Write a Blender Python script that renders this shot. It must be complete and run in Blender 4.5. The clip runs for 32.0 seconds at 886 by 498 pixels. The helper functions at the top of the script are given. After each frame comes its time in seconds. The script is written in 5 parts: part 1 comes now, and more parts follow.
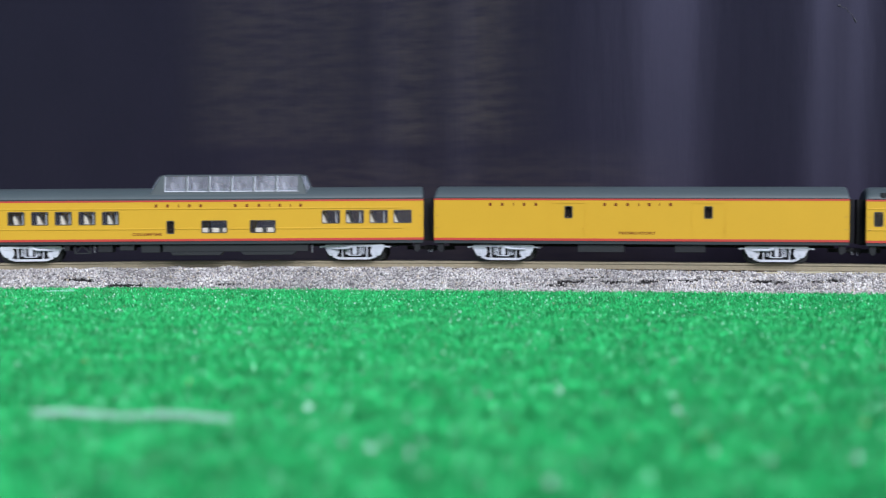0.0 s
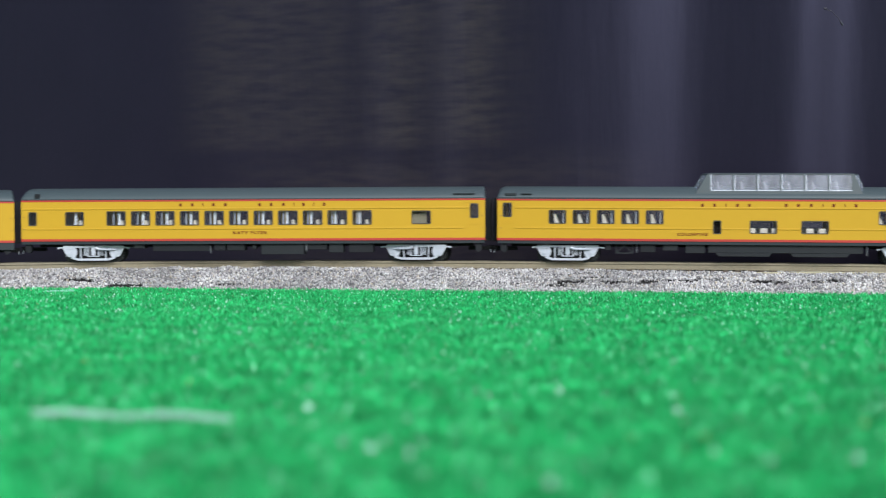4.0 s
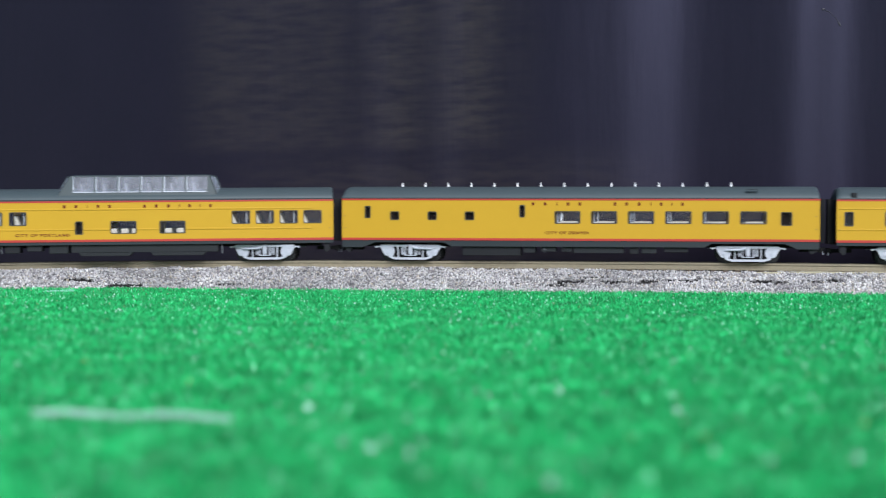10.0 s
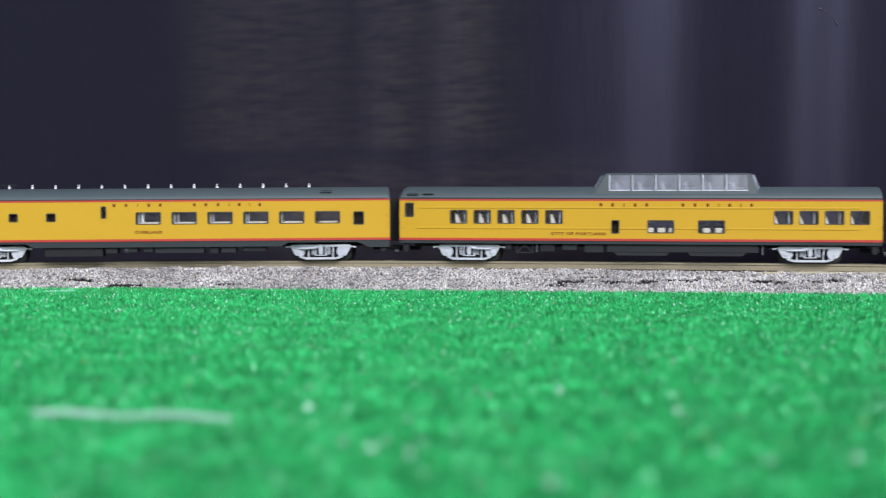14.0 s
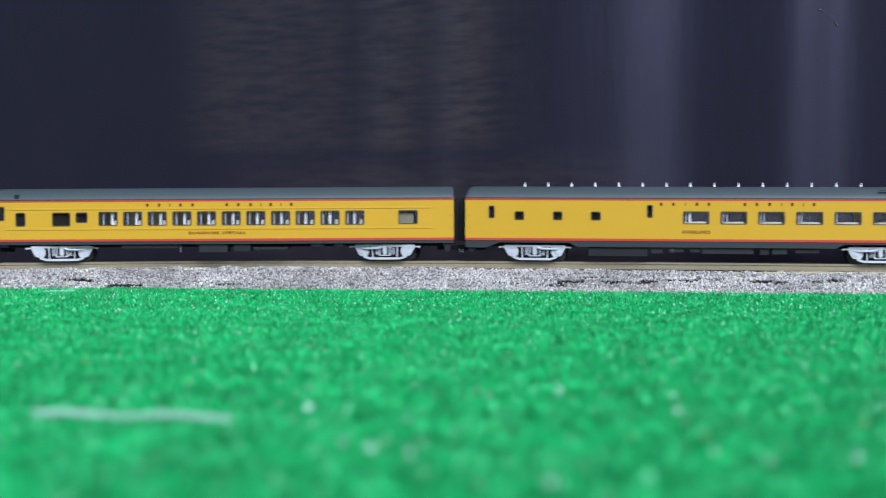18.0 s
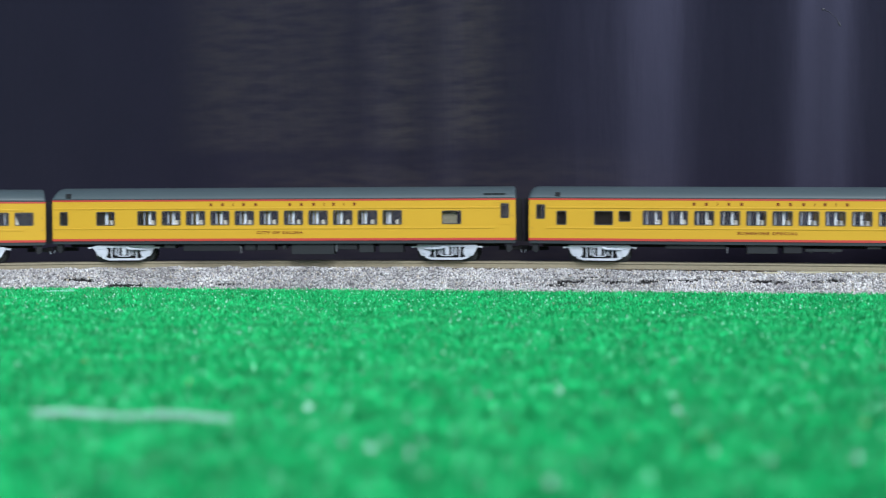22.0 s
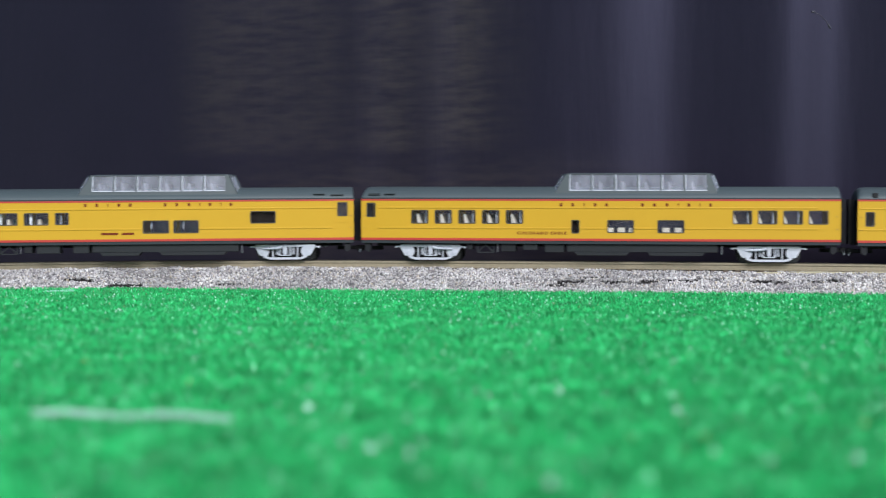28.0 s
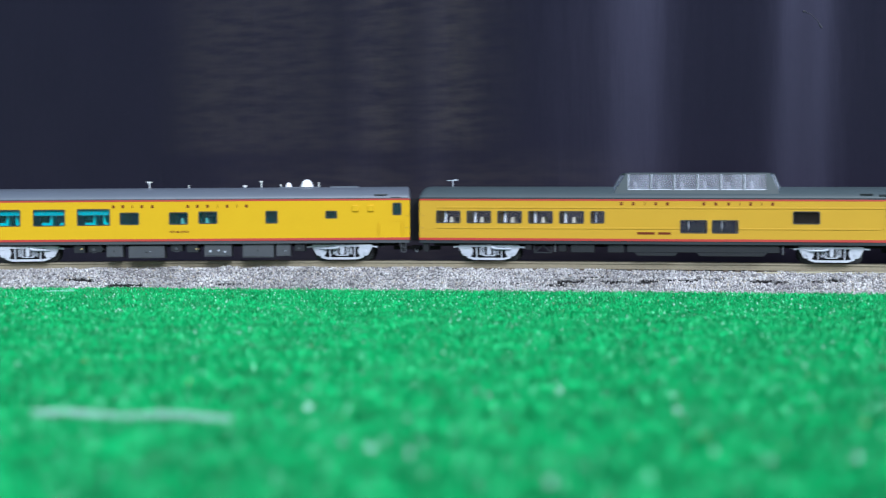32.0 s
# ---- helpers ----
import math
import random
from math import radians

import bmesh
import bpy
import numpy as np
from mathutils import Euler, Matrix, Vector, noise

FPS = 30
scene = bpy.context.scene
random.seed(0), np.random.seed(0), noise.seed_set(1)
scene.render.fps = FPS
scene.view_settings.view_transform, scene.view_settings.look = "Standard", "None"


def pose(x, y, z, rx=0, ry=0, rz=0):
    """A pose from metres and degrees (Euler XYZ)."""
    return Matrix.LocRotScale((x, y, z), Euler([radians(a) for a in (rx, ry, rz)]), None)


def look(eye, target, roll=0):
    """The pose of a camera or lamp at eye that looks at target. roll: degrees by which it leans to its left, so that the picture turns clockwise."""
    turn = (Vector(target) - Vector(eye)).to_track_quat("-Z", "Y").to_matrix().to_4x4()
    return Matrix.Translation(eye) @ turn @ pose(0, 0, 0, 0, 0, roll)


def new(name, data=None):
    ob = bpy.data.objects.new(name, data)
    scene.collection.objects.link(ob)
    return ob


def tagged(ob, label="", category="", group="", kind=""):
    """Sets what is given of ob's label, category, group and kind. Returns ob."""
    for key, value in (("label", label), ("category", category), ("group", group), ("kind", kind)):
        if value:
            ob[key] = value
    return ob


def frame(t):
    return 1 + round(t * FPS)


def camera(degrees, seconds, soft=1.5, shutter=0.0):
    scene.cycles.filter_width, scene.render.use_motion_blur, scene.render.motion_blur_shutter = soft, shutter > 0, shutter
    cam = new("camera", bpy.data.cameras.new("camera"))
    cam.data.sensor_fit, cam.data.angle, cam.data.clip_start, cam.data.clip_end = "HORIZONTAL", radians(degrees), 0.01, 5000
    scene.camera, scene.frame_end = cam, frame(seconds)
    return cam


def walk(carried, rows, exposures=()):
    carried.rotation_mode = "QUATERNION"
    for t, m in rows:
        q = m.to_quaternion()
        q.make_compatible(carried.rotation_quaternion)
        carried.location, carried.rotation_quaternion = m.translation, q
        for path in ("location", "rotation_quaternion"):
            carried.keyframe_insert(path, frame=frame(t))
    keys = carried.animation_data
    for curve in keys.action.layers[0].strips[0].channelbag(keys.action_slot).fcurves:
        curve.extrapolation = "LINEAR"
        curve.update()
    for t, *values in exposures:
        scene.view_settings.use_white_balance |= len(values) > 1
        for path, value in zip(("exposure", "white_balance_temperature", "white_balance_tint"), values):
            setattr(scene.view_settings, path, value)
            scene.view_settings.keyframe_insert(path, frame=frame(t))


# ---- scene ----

# A model train in scale 1:160, in daylight, before a hanging dark cloth. Lengths below are in millimetres, times MM.
MM = 0.001
SECONDS = 32.0

# ---- camera ----
cam = camera(32.38, SECONDS, soft=1.2, shutter=0.5)
cam.data.dof.use_dof = True
cam.data.dof.focus_distance = 0.515
cam.data.dof.aperture_fstop = 23.0
EYE = pose(0, -0.5182, 0.0262, 88.6, 0, 8.29)
TINTS = [(0, 5930, 15), (2, 5930, 15), (3, 6080, 12), (6, 6030, 9), (8, 5860, 11), (10, 5930, 12), (13, 5910, 11), (14, 6130, 15), (17, 5830, 11), (18, 5680, 11), (19, 5960, 8), (21, 5960, 8), (22, 5780, 8), (23, 5930, 8), (24, 5930, 10), (25, 6230, 13), (28, 6080, 13), (30, 6060, 13), (31, 5530, 11), (32, 5510, 10)]
walk(cam, [(0, EYE), (SECONDS, EYE)], [(t, 0.2, kelvin, tint) for t, kelvin, tint in TINTS])

# ---- light ----
SUN_AZIMUTH, SUN_HEIGHT = 24.0, 38.0
world = bpy.data.worlds.new("daylight")
scene.world = world
world.use_nodes = True
sky = world.node_tree.nodes.new("ShaderNodeTexSky")
sky.sky_type = "NISHITA"
sky.sun_disc = False
sky.sun_elevation = radians(SUN_HEIGHT)
sky.sun_rotation = radians(180 - SUN_AZIMUTH)
back = world.node_tree.nodes["Background"]
back.inputs["Strength"].default_value = 0.085
world.node_tree.links.new(sky.outputs[0], back.inputs["Color"])
sun = new("sun", bpy.data.lights.new("sun", "SUN"))
sun.data.energy = 4.5
sun.data.angle = radians(32)
sun.data.color = (1.0, 0.985, 0.96)
sa, sh = radians(SUN_AZIMUTH), radians(SUN_HEIGHT)
sun.matrix_world = look((math.sin(sa) * math.cos(sh) * 3, -math.cos(sa) * math.cos(sh) * 3, math.sin(sh) * 3), (0, 0, 0))


# ---- materials ----
def mat(name, col, rough=0.5, metal=0.0, var=0.08, fine=1800, coarse=90, bump=0.0, spec=0.5, rand=0.0, sheen=0.0):
    m = bpy.data.materials.new(name)
    m.use_nodes = True
    nt = m.node_tree
    b = nt.nodes["Principled BSDF"]
    b.inputs["Roughness"].default_value = rough
    b.inputs["Metallic"].default_value = metal
    b.inputs["Specular IOR Level"].default_value = spec
    b.inputs["Sheen Weight"].default_value = sheen
    tc = nt.nodes.new("ShaderNodeTexCoord")
    ns = []
    for s, d in ((fine, 3), (coarse, 2)):
        n = nt.nodes.new("ShaderNodeTexNoise")
        n.inputs["Scale"].default_value = s
        n.inputs["Detail"].default_value = d
        nt.links.new(tc.outputs["Object"], n.inputs["Vector"])
        ns.append(n)
    ad = nt.nodes.new("ShaderNodeMath")
    ad.operation = "MULTIPLY_ADD"
    ad.inputs[1].default_value = 0.5
    nt.links.new(ns[0].outputs["Fac"], ad.inputs[0])
    h = nt.nodes.new("ShaderNodeMath")
    h.operation = "MULTIPLY"
    h.inputs[1].default_value = 0.5
    nt.links.new(ns[1].outputs["Fac"], h.inputs[0])
    nt.links.new(h.outputs[0], ad.inputs[2])
    fac = ad.outputs[0]
    if rand:
        oi = nt.nodes.new("ShaderNodeObjectInfo")
        mr = nt.nodes.new("ShaderNodeMix")
        mr.inputs[0].default_value = rand
        nt.links.new(fac, mr.inputs[2])
        nt.links.new(oi.outputs["Random"], mr.inputs[3])
        fac = mr.outputs[0]
    mx = nt.nodes.new("ShaderNodeMix")
    mx.data_type = "RGBA"
    k = 2.2 * var
    mx.inputs[6].default_value = (*[c * (1 - k) for c in col], 1)
    mx.inputs[7].default_value = (*[min(1, c * (1 + k)) for c in col], 1)
    nt.links.new(fac, mx.inputs[0])
    nt.links.new(mx.outputs[2], b.inputs["Base Color"])
    if bump:
        bp = nt.nodes.new("ShaderNodeBump")
        bp.inputs["Strength"].default_value = bump
        bp.inputs["Distance"].default_value = 0.0002
        nt.links.new(ns[0].outputs["Fac"], bp.inputs["Height"])
        nt.links.new(bp.outputs[0], b.inputs["Normal"])
    return m


def island_mat(name, stops, rough=0.8, spec=0.3, mottle=0.0, scales=(90, 420)):
    """A material whose colour changes from loose piece to loose piece."""
    m = bpy.data.materials.new(name)
    m.use_nodes = True
    nt = m.node_tree
    b = nt.nodes["Principled BSDF"]
    b.inputs["Roughness"].default_value = rough
    b.inputs["Specular IOR Level"].default_value = spec
    g = nt.nodes.new("ShaderNodeNewGeometry")
    r = nt.nodes.new("ShaderNodeValToRGB")
    r.color_ramp.interpolation = "LINEAR"
    while len(r.color_ramp.elements) < len(stops):
        r.color_ramp.elements.new(0.5)
    for e, (p, c) in zip(r.color_ramp.elements, stops):
        e.position, e.color = p, (*c, 1)
    nt.links.new(g.outputs["Random Per Island"], r.inputs["Fac"])
    last = r.outputs["Color"]
    for k in scales if mottle else ():
        tc = nt.nodes.new("ShaderNodeTexCoord")
        n = nt.nodes.new("ShaderNodeTexNoise")
        n.inputs["Scale"].default_value = k
        n.inputs["Detail"].default_value = 2
        nt.links.new(tc.outputs["Object"], n.inputs["Vector"])
        mr = nt.nodes.new("ShaderNodeMapRange")
        mr.inputs["From Min"].default_value, mr.inputs["From Max"].default_value = 0.3, 0.7
        mr.inputs["To Min"].default_value, mr.inputs["To Max"].default_value = 1 - mottle, 1 + mottle
        nt.links.new(n.outputs["Fac"], mr.inputs["Value"])
        hs = nt.nodes.new("ShaderNodeHueSaturation")
        nt.links.new(mr.outputs[0], hs.inputs["Value"])
        nt.links.new(last, hs.inputs["Color"])
        last = hs.outputs["Color"]
    nt.links.new(last, b.inputs["Base Color"])
    return m


def glass_mat(name, tint, gloss=0.04, haze=0.1, haze_col=(0.5, 0.52, 0.56), ior=1.36, grain=(260, 260, 260)):
    """Thin plastic: clear, with gloss by Fresnel and milky haze put in for pale reflections."""
    m = bpy.data.materials.new(name)
    m.use_nodes = True
    nt = m.node_tree
    nt.nodes.remove(nt.nodes["Principled BSDF"])
    out = nt.nodes["Material Output"]
    tr = nt.nodes.new("ShaderNodeBsdfTransparent")
    tr.inputs["Color"].default_value = (*tint, 1)
    hz = nt.nodes.new("ShaderNodeBsdfDiffuse")
    hz.inputs["Color"].default_value = (*haze_col, 1)
    tc = nt.nodes.new("ShaderNodeTexCoord")
    ns = nt.nodes.new("ShaderNodeTexNoise")
    ns.inputs["Scale"].default_value = 1.0
    mp = nt.nodes.new("ShaderNodeMapping")
    mp.inputs["Scale"].default_value = grain
    nt.links.new(tc.outputs["Object"], mp.inputs["Vector"])
    nt.links.new(mp.outputs[0], ns.inputs["Vector"])
    am = nt.nodes.new("ShaderNodeMath")
    am.operation = "MULTIPLY"
    am.inputs[1].default_value = 2 * haze
    nt.links.new(ns.outputs["Fac"], am.inputs[0])
    m1 = nt.nodes.new("ShaderNodeMixShader")
    nt.links.new(am.outputs[0], m1.inputs[0])
    nt.links.new(tr.outputs[0], m1.inputs[1])
    nt.links.new(hz.outputs[0], m1.inputs[2])
    gl = nt.nodes.new("ShaderNodeBsdfGlossy")
    gl.inputs["Roughness"].default_value = gloss
    fr = nt.nodes.new("ShaderNodeFresnel")
    fr.inputs["IOR"].default_value = ior
    mx = nt.nodes.new("ShaderNodeMixShader")
    nt.links.new(fr.outputs[0], mx.inputs[0])
    nt.links.new(m1.outputs[0], mx.inputs[1])
    nt.links.new(gl.outputs[0], mx.inputs[2])
    nt.links.new(mx.outputs[0], out.inputs["Surface"])
    return m


YELLOW = mat("yellow_plastic", (0.452, 0.270, 0.018), 0.5, var=0.03, bump=0.05, spec=0.16)
YELLOW_BRIGHT = mat("bright_yellow_plastic", (0.525, 0.320, 0.003), 0.5, var=0.03, bump=0.05, spec=0.12)
RED = mat("red_stripe_paint", (0.36, 0.030, 0.018), 0.45, var=0.05)
LETTER = mat("red_brown_print", (0.12, 0.024, 0.008), 0.6, var=0.05, spec=0.1)
ROOF = mat("grey_green_roof_plastic", (0.046, 0.062, 0.067), 0.5, var=0.08, bump=0.12, spec=0.3)
ROOF_DARK = mat("dark_green_dome_plastic", (0.033, 0.047, 0.049), 0.5, var=0.08, bump=0.12, spec=0.3)
ROOF_LIGHT = mat("light_grey_roof_paint", (0.088, 0.102, 0.125), 0.45, var=0.06, bump=0.1)
SILL = mat("dark_grey_green_sill", (0.023, 0.029, 0.032), 0.55, var=0.1, spec=0.25)
SILL_LIGHT = mat("mid_grey_sill", (0.052, 0.056, 0.062), 0.5, var=0.1, spec=0.3)
BLACK = mat("matt_black_plastic", (0.006, 0.006, 0.007), 0.65, var=0.1, spec=0.2)
UNDER = mat("dark_grey_underframe", (0.012, 0.013, 0.015), 0.6, var=0.15, spec=0.2)
UNDER_LIGHT = mat("grey_equipment_box", (0.014, 0.016, 0.018), 0.55, var=0.12, spec=0.25)
SILVER = mat("silver_truck_plastic", (0.49, 0.51, 0.56), 0.4, metal=0.25, var=0.1, bump=0.15)
STEEL = mat("blackened_wheel_steel", (0.03, 0.03, 0.032), 0.4, metal=0.6, var=0.1)
FRAME = mat("window_gasket", (0.045, 0.038, 0.022), 0.5, var=0.08)
CREAM = mat("cream_seat_plastic", (0.50, 0.46, 0.38), 0.5, var=0.05)
TEAL = mat("teal_seat_plastic", (0.10, 0.58, 0.58), 0.5, var=0.05)
INSIDE = mat("pale_interior_plastic", (0.66, 0.66, 0.68), 0.5, var=0.05)
BROWN = mat("brown_plastic", (0.12, 0.07, 0.05), 0.6, var=0.08)
BACKING = mat("dark_brown_backing", (0.011, 0.008, 0.007), 0.8, var=0.15, spec=0.1)
BACKING_TAN = mat("olive_tan_backing", (0.17, 0.155, 0.11), 0.7, var=0.15)
WHITE = mat("white_plastic", (0.8, 0.8, 0.8), 0.4, var=0.03)
STREAK_WHITE = mat("white_streak_plastic", (0.80, 0.82, 0.86), 0.25, var=0.1)
STREAK_GREY = mat("grey_streak_plastic", (0.42, 0.44, 0.47), 0.3, var=0.1)
PIPE = mat("dull_grey_pipe", (0.10, 0.105, 0.115), 0.5, var=0.1)
BRASS = mat("brass_fitting", (0.46, 0.36, 0.16), 0.35, metal=0.5, var=0.1)
BLIND = mat("teal_window_blind", (0.06, 0.42, 0.46), 0.6, var=0.06)
DOME_SEAT = mat("grey_dome_seat", (0.16, 0.16, 0.17), 0.5, var=0.05)
RIM = mat("dull_silver_rim", (0.40, 0.43, 0.48), 0.45, metal=0.1, var=0.06)
CHROME = mat("bright_fitting", (0.86, 0.87, 0.9), 0.22, metal=0.55, var=0.03)
GLASS = glass_mat("clear_window_plastic", (0.94, 0.95, 0.96), 0.05, 0.013, (0.34, 0.37, 0.42), 1.3)
# Copy of the window plastic with less haze and gloss, for darker windows.
GLASS_LOW_HAZE = glass_mat("low_haze_window_plastic", (0.94, 0.94, 0.93), 0.05, 0.002, (0.34, 0.37, 0.42), 1.15)
GLASS_TEAL = glass_mat("teal_window_plastic", (0.42, 0.78, 0.80), 0.04, 0.02, (0.08, 0.40, 0.44))
GLASS_DOME = glass_mat("dome_plastic", (0.85, 0.87, 0.92), 0.3, 0.125, (0.46, 0.48, 0.54), 1.2, (420, 90, 120))
# The blue-white haze of the end panes paints in a glint of sky.
GLASS_END = glass_mat("dome_end_plastic", (0.9, 0.92, 0.96), 0.2, 0.2, (0.62, 0.68, 0.80), 1.3)
RAIL = mat("weathered_tan_rail", (0.215, 0.185, 0.122), 0.55, metal=0.1, var=0.2, fine=700, coarse=25)
TIE = mat("brown_sleeper", (0.07, 0.05, 0.035), 0.8, var=0.15)
EARTH = mat("grey_ballast_bed", (0.13, 0.127, 0.122), 0.9, var=0.2, bump=0.5)
STONES = island_mat("grey_ballast_stones", [(0, (0.09, 0.09, 0.094)), (0.2, (0.24, 0.22, 0.225)), (0.5, (0.37, 0.365, 0.36)), (0.8, (0.45, 0.445, 0.43)), (0.86, (0.37, 0.32, 0.24)), (1, (0.62, 0.62, 0.62))], 0.8, 0.2, 0.2, (45, 160))
GRIT = island_mat("pale_grit", [(0, (0.28, 0.27, 0.26)), (1, (0.50, 0.49, 0.48))], 0.85, 0.2)
TURF = mat("green_mat_backing", (0.012, 0.20, 0.05), 0.85, var=0.2, fine=900, coarse=40, bump=0.6)
BLADES = island_mat("green_fibre", [(0, (0.017, 0.245, 0.062)), (0.5, (0.023, 0.352, 0.095)), (0.92, (0.036, 0.46, 0.138)), (0.97, (0.06, 0.55, 0.19)), (1, (0.30, 0.76, 0.47))], 0.5, 0.25, 0.3, (90, 260, 700))
SPECKS = island_mat("pale_speck", [(0, (0.26, 0.19, 0.11)), (0.12, (0.26, 0.30, 0.16)), (0.18, (0.30, 0.62, 0.44)), (1, (0.62, 0.84, 0.74))], 0.4, 0.5)
FLOOR = mat("grey_concrete", (0.25, 0.245, 0.24), 0.8, var=0.12, fine=60, coarse=3)


def cloth_mat():
    """Dark satin cloth; in one stretch pale brown cross streaks are mixed into its colour."""
    m = mat("dark_satin_cloth", (0.0098, 0.0079, 0.0130), 0.45, var=0.16, fine=420, coarse=22, spec=0.4)
    nt = m.node_tree
    b = nt.nodes["Principled BSDF"]
    b.inputs["Specular Tint"].default_value = (0.60, 0.62, 1.0, 1)
    tc = nt.nodes.new("ShaderNodeTexCoord")
    sp = nt.nodes.new("ShaderNodeSeparateXYZ")
    nt.links.new(tc.outputs["Object"], sp.inputs[0])

    def ramp(out, lo, hi):
        r = nt.nodes.new("ShaderNodeMapRange")
        r.interpolation_type = "SMOOTHSTEP"
        r.inputs["From Min"].default_value, r.inputs["From Max"].default_value = lo, hi
        nt.links.new(out, r.inputs["Value"])
        return r.outputs[0]

    def calc(op, x, y):
        n = nt.nodes.new("ShaderNodeMath")
        n.operation = op
        for k, v in enumerate((x, y)):
            if isinstance(v, float):
                n.inputs[k].default_value = v
            else:
                nt.links.new(v, n.inputs[k])
        return n.outputs[0]

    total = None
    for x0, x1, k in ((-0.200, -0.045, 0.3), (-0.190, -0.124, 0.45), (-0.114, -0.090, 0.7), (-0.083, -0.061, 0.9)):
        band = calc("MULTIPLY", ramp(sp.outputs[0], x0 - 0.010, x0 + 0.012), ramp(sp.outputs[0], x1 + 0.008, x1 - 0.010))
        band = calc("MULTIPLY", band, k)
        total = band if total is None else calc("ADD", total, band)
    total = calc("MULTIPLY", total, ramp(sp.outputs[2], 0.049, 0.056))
    # Below the streaks the middle is mixed paler, to lift its brightness.
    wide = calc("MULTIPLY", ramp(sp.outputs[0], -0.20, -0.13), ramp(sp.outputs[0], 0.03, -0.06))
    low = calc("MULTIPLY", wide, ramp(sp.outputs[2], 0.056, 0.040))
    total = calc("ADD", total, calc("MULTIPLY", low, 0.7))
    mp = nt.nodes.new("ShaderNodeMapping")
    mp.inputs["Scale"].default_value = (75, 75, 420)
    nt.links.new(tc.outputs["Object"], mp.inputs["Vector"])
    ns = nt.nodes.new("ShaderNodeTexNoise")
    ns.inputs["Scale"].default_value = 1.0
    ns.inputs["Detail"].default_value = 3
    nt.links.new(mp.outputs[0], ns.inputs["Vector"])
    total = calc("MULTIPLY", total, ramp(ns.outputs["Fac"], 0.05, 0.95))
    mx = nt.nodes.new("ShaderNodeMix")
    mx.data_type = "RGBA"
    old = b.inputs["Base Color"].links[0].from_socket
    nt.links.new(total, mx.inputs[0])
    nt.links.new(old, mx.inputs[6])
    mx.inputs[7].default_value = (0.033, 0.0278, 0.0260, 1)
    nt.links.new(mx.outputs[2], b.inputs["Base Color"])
    mp2 = nt.nodes.new("ShaderNodeMapping")
    mp2.inputs["Scale"].default_value = (130, 130, 18)
    nt.links.new(tc.outputs["Object"], mp2.inputs["Vector"])
    rumple = nt.nodes.new("ShaderNodeTexNoise")
    rumple.inputs["Scale"].default_value = 1.0
    rumple.inputs["Detail"].default_value = 4
    nt.links.new(mp2.outputs[0], rumple.inputs["Vector"])
    bp = nt.nodes.new("ShaderNodeBump")
    bp.inputs["Strength"].default_value = 0.2
    bp.inputs["Distance"].default_value = 0.0016
    nt.links.new(rumple.outputs["Fac"], bp.inputs["Height"])
    nt.links.new(bp.outputs[0], b.inputs["Normal"])
    return m


CLOTH = cloth_mat()


# ---- mesh helpers ----
def bm_box(bm, x0, x1, y0, y1, z0, z1):
    vs = [bm.verts.new((x * MM, y * MM, z * MM)) for x in (x0, x1) for y in (y0, y1) for z in (z0, z1)]
    for q in ((0, 1, 3, 2), (4, 6, 7, 5), (0, 4, 5, 1), (2, 3, 7, 6), (0, 2, 6, 4), (1, 5, 7, 3)):
        bm.faces.new([vs[i] for i in q])
    return vs


def bevelled(bm, width, segments=2):
    bmesh.ops.bevel(bm, geom=bm.edges[:], offset=width * MM, segments=segments, affect="EDGES", profile=0.6)


def prism(bm, outline, y0, y1):
    """An outline of (x, z) points, pushed from y0 to y1."""
    a = [bm.verts.new((x * MM, y0 * MM, z * MM)) for x, z in outline]
    b = [bm.verts.new((x * MM, y1 * MM, z * MM)) for x, z in outline]
    n = len(outline)
    bm.faces.new(a)
    bm.faces.new(b[::-1])
    for i in range(n):
        j = (i + 1) % n
        bm.faces.new((a[j], a[i], b[i], b[j]))


def bar(bm, pts, width, y0, y1):
    """A bar of the given width that follows (x, z) points."""
    for (x0, z0), (x1, z1) in zip(pts, pts[1:]):
        d = Vector((x1 - x0, z1 - z0))
        d.normalize()
        nx, nz = -d.y * width / 2, d.x * width / 2
        e = width * 0.18
        x0, z0, x1, z1 = x0 - d.x * e, z0 - d.y * e, x1 + d.x * e, z1 + d.y * e
        prism(bm, [(x0 - nx, z0 - nz), (x1 - nx, z1 - nz), (x1 + nx, z1 + nz), (x0 + nx, z0 + nz)], y0, y1)


def rod(bm, p0, p1, r, n=10, r2=None):
    """A round rod between two points."""
    p0, p1 = Vector(p0) * MM, Vector(p1) * MM
    q = (p1 - p0).to_track_quat("Z", "Y")
    a = [bm.verts.new(p0 + q @ Vector((math.cos(2 * math.pi * i / n), math.sin(2 * math.pi * i / n), 0)) * r * MM) for i in range(n)]
    r2 = r if r2 is None else r2
    b = [bm.verts.new(p1 + q @ Vector((math.cos(2 * math.pi * i / n), math.sin(2 * math.pi * i / n), 0)) * r2 * MM) for i in range(n)]
    bm.faces.new(a[::-1])
    bm.faces.new(b)
    for i in range(n):
        j = (i + 1) % n
        bm.faces.new((a[i], a[j], b[j], b[i]))


def finish(bm, name, smooth=False):
    bmesh.ops.recalc_face_normals(bm, faces=bm.faces[:])
    me = bpy.data.meshes.new(name)
    bm.to_mesh(me)
    bm.free()
    if smooth:
        me.polygons.foreach_set("use_smooth", [True] * len(me.polygons))
        me.set_sharp_from_angle(angle=radians(38))
    return me


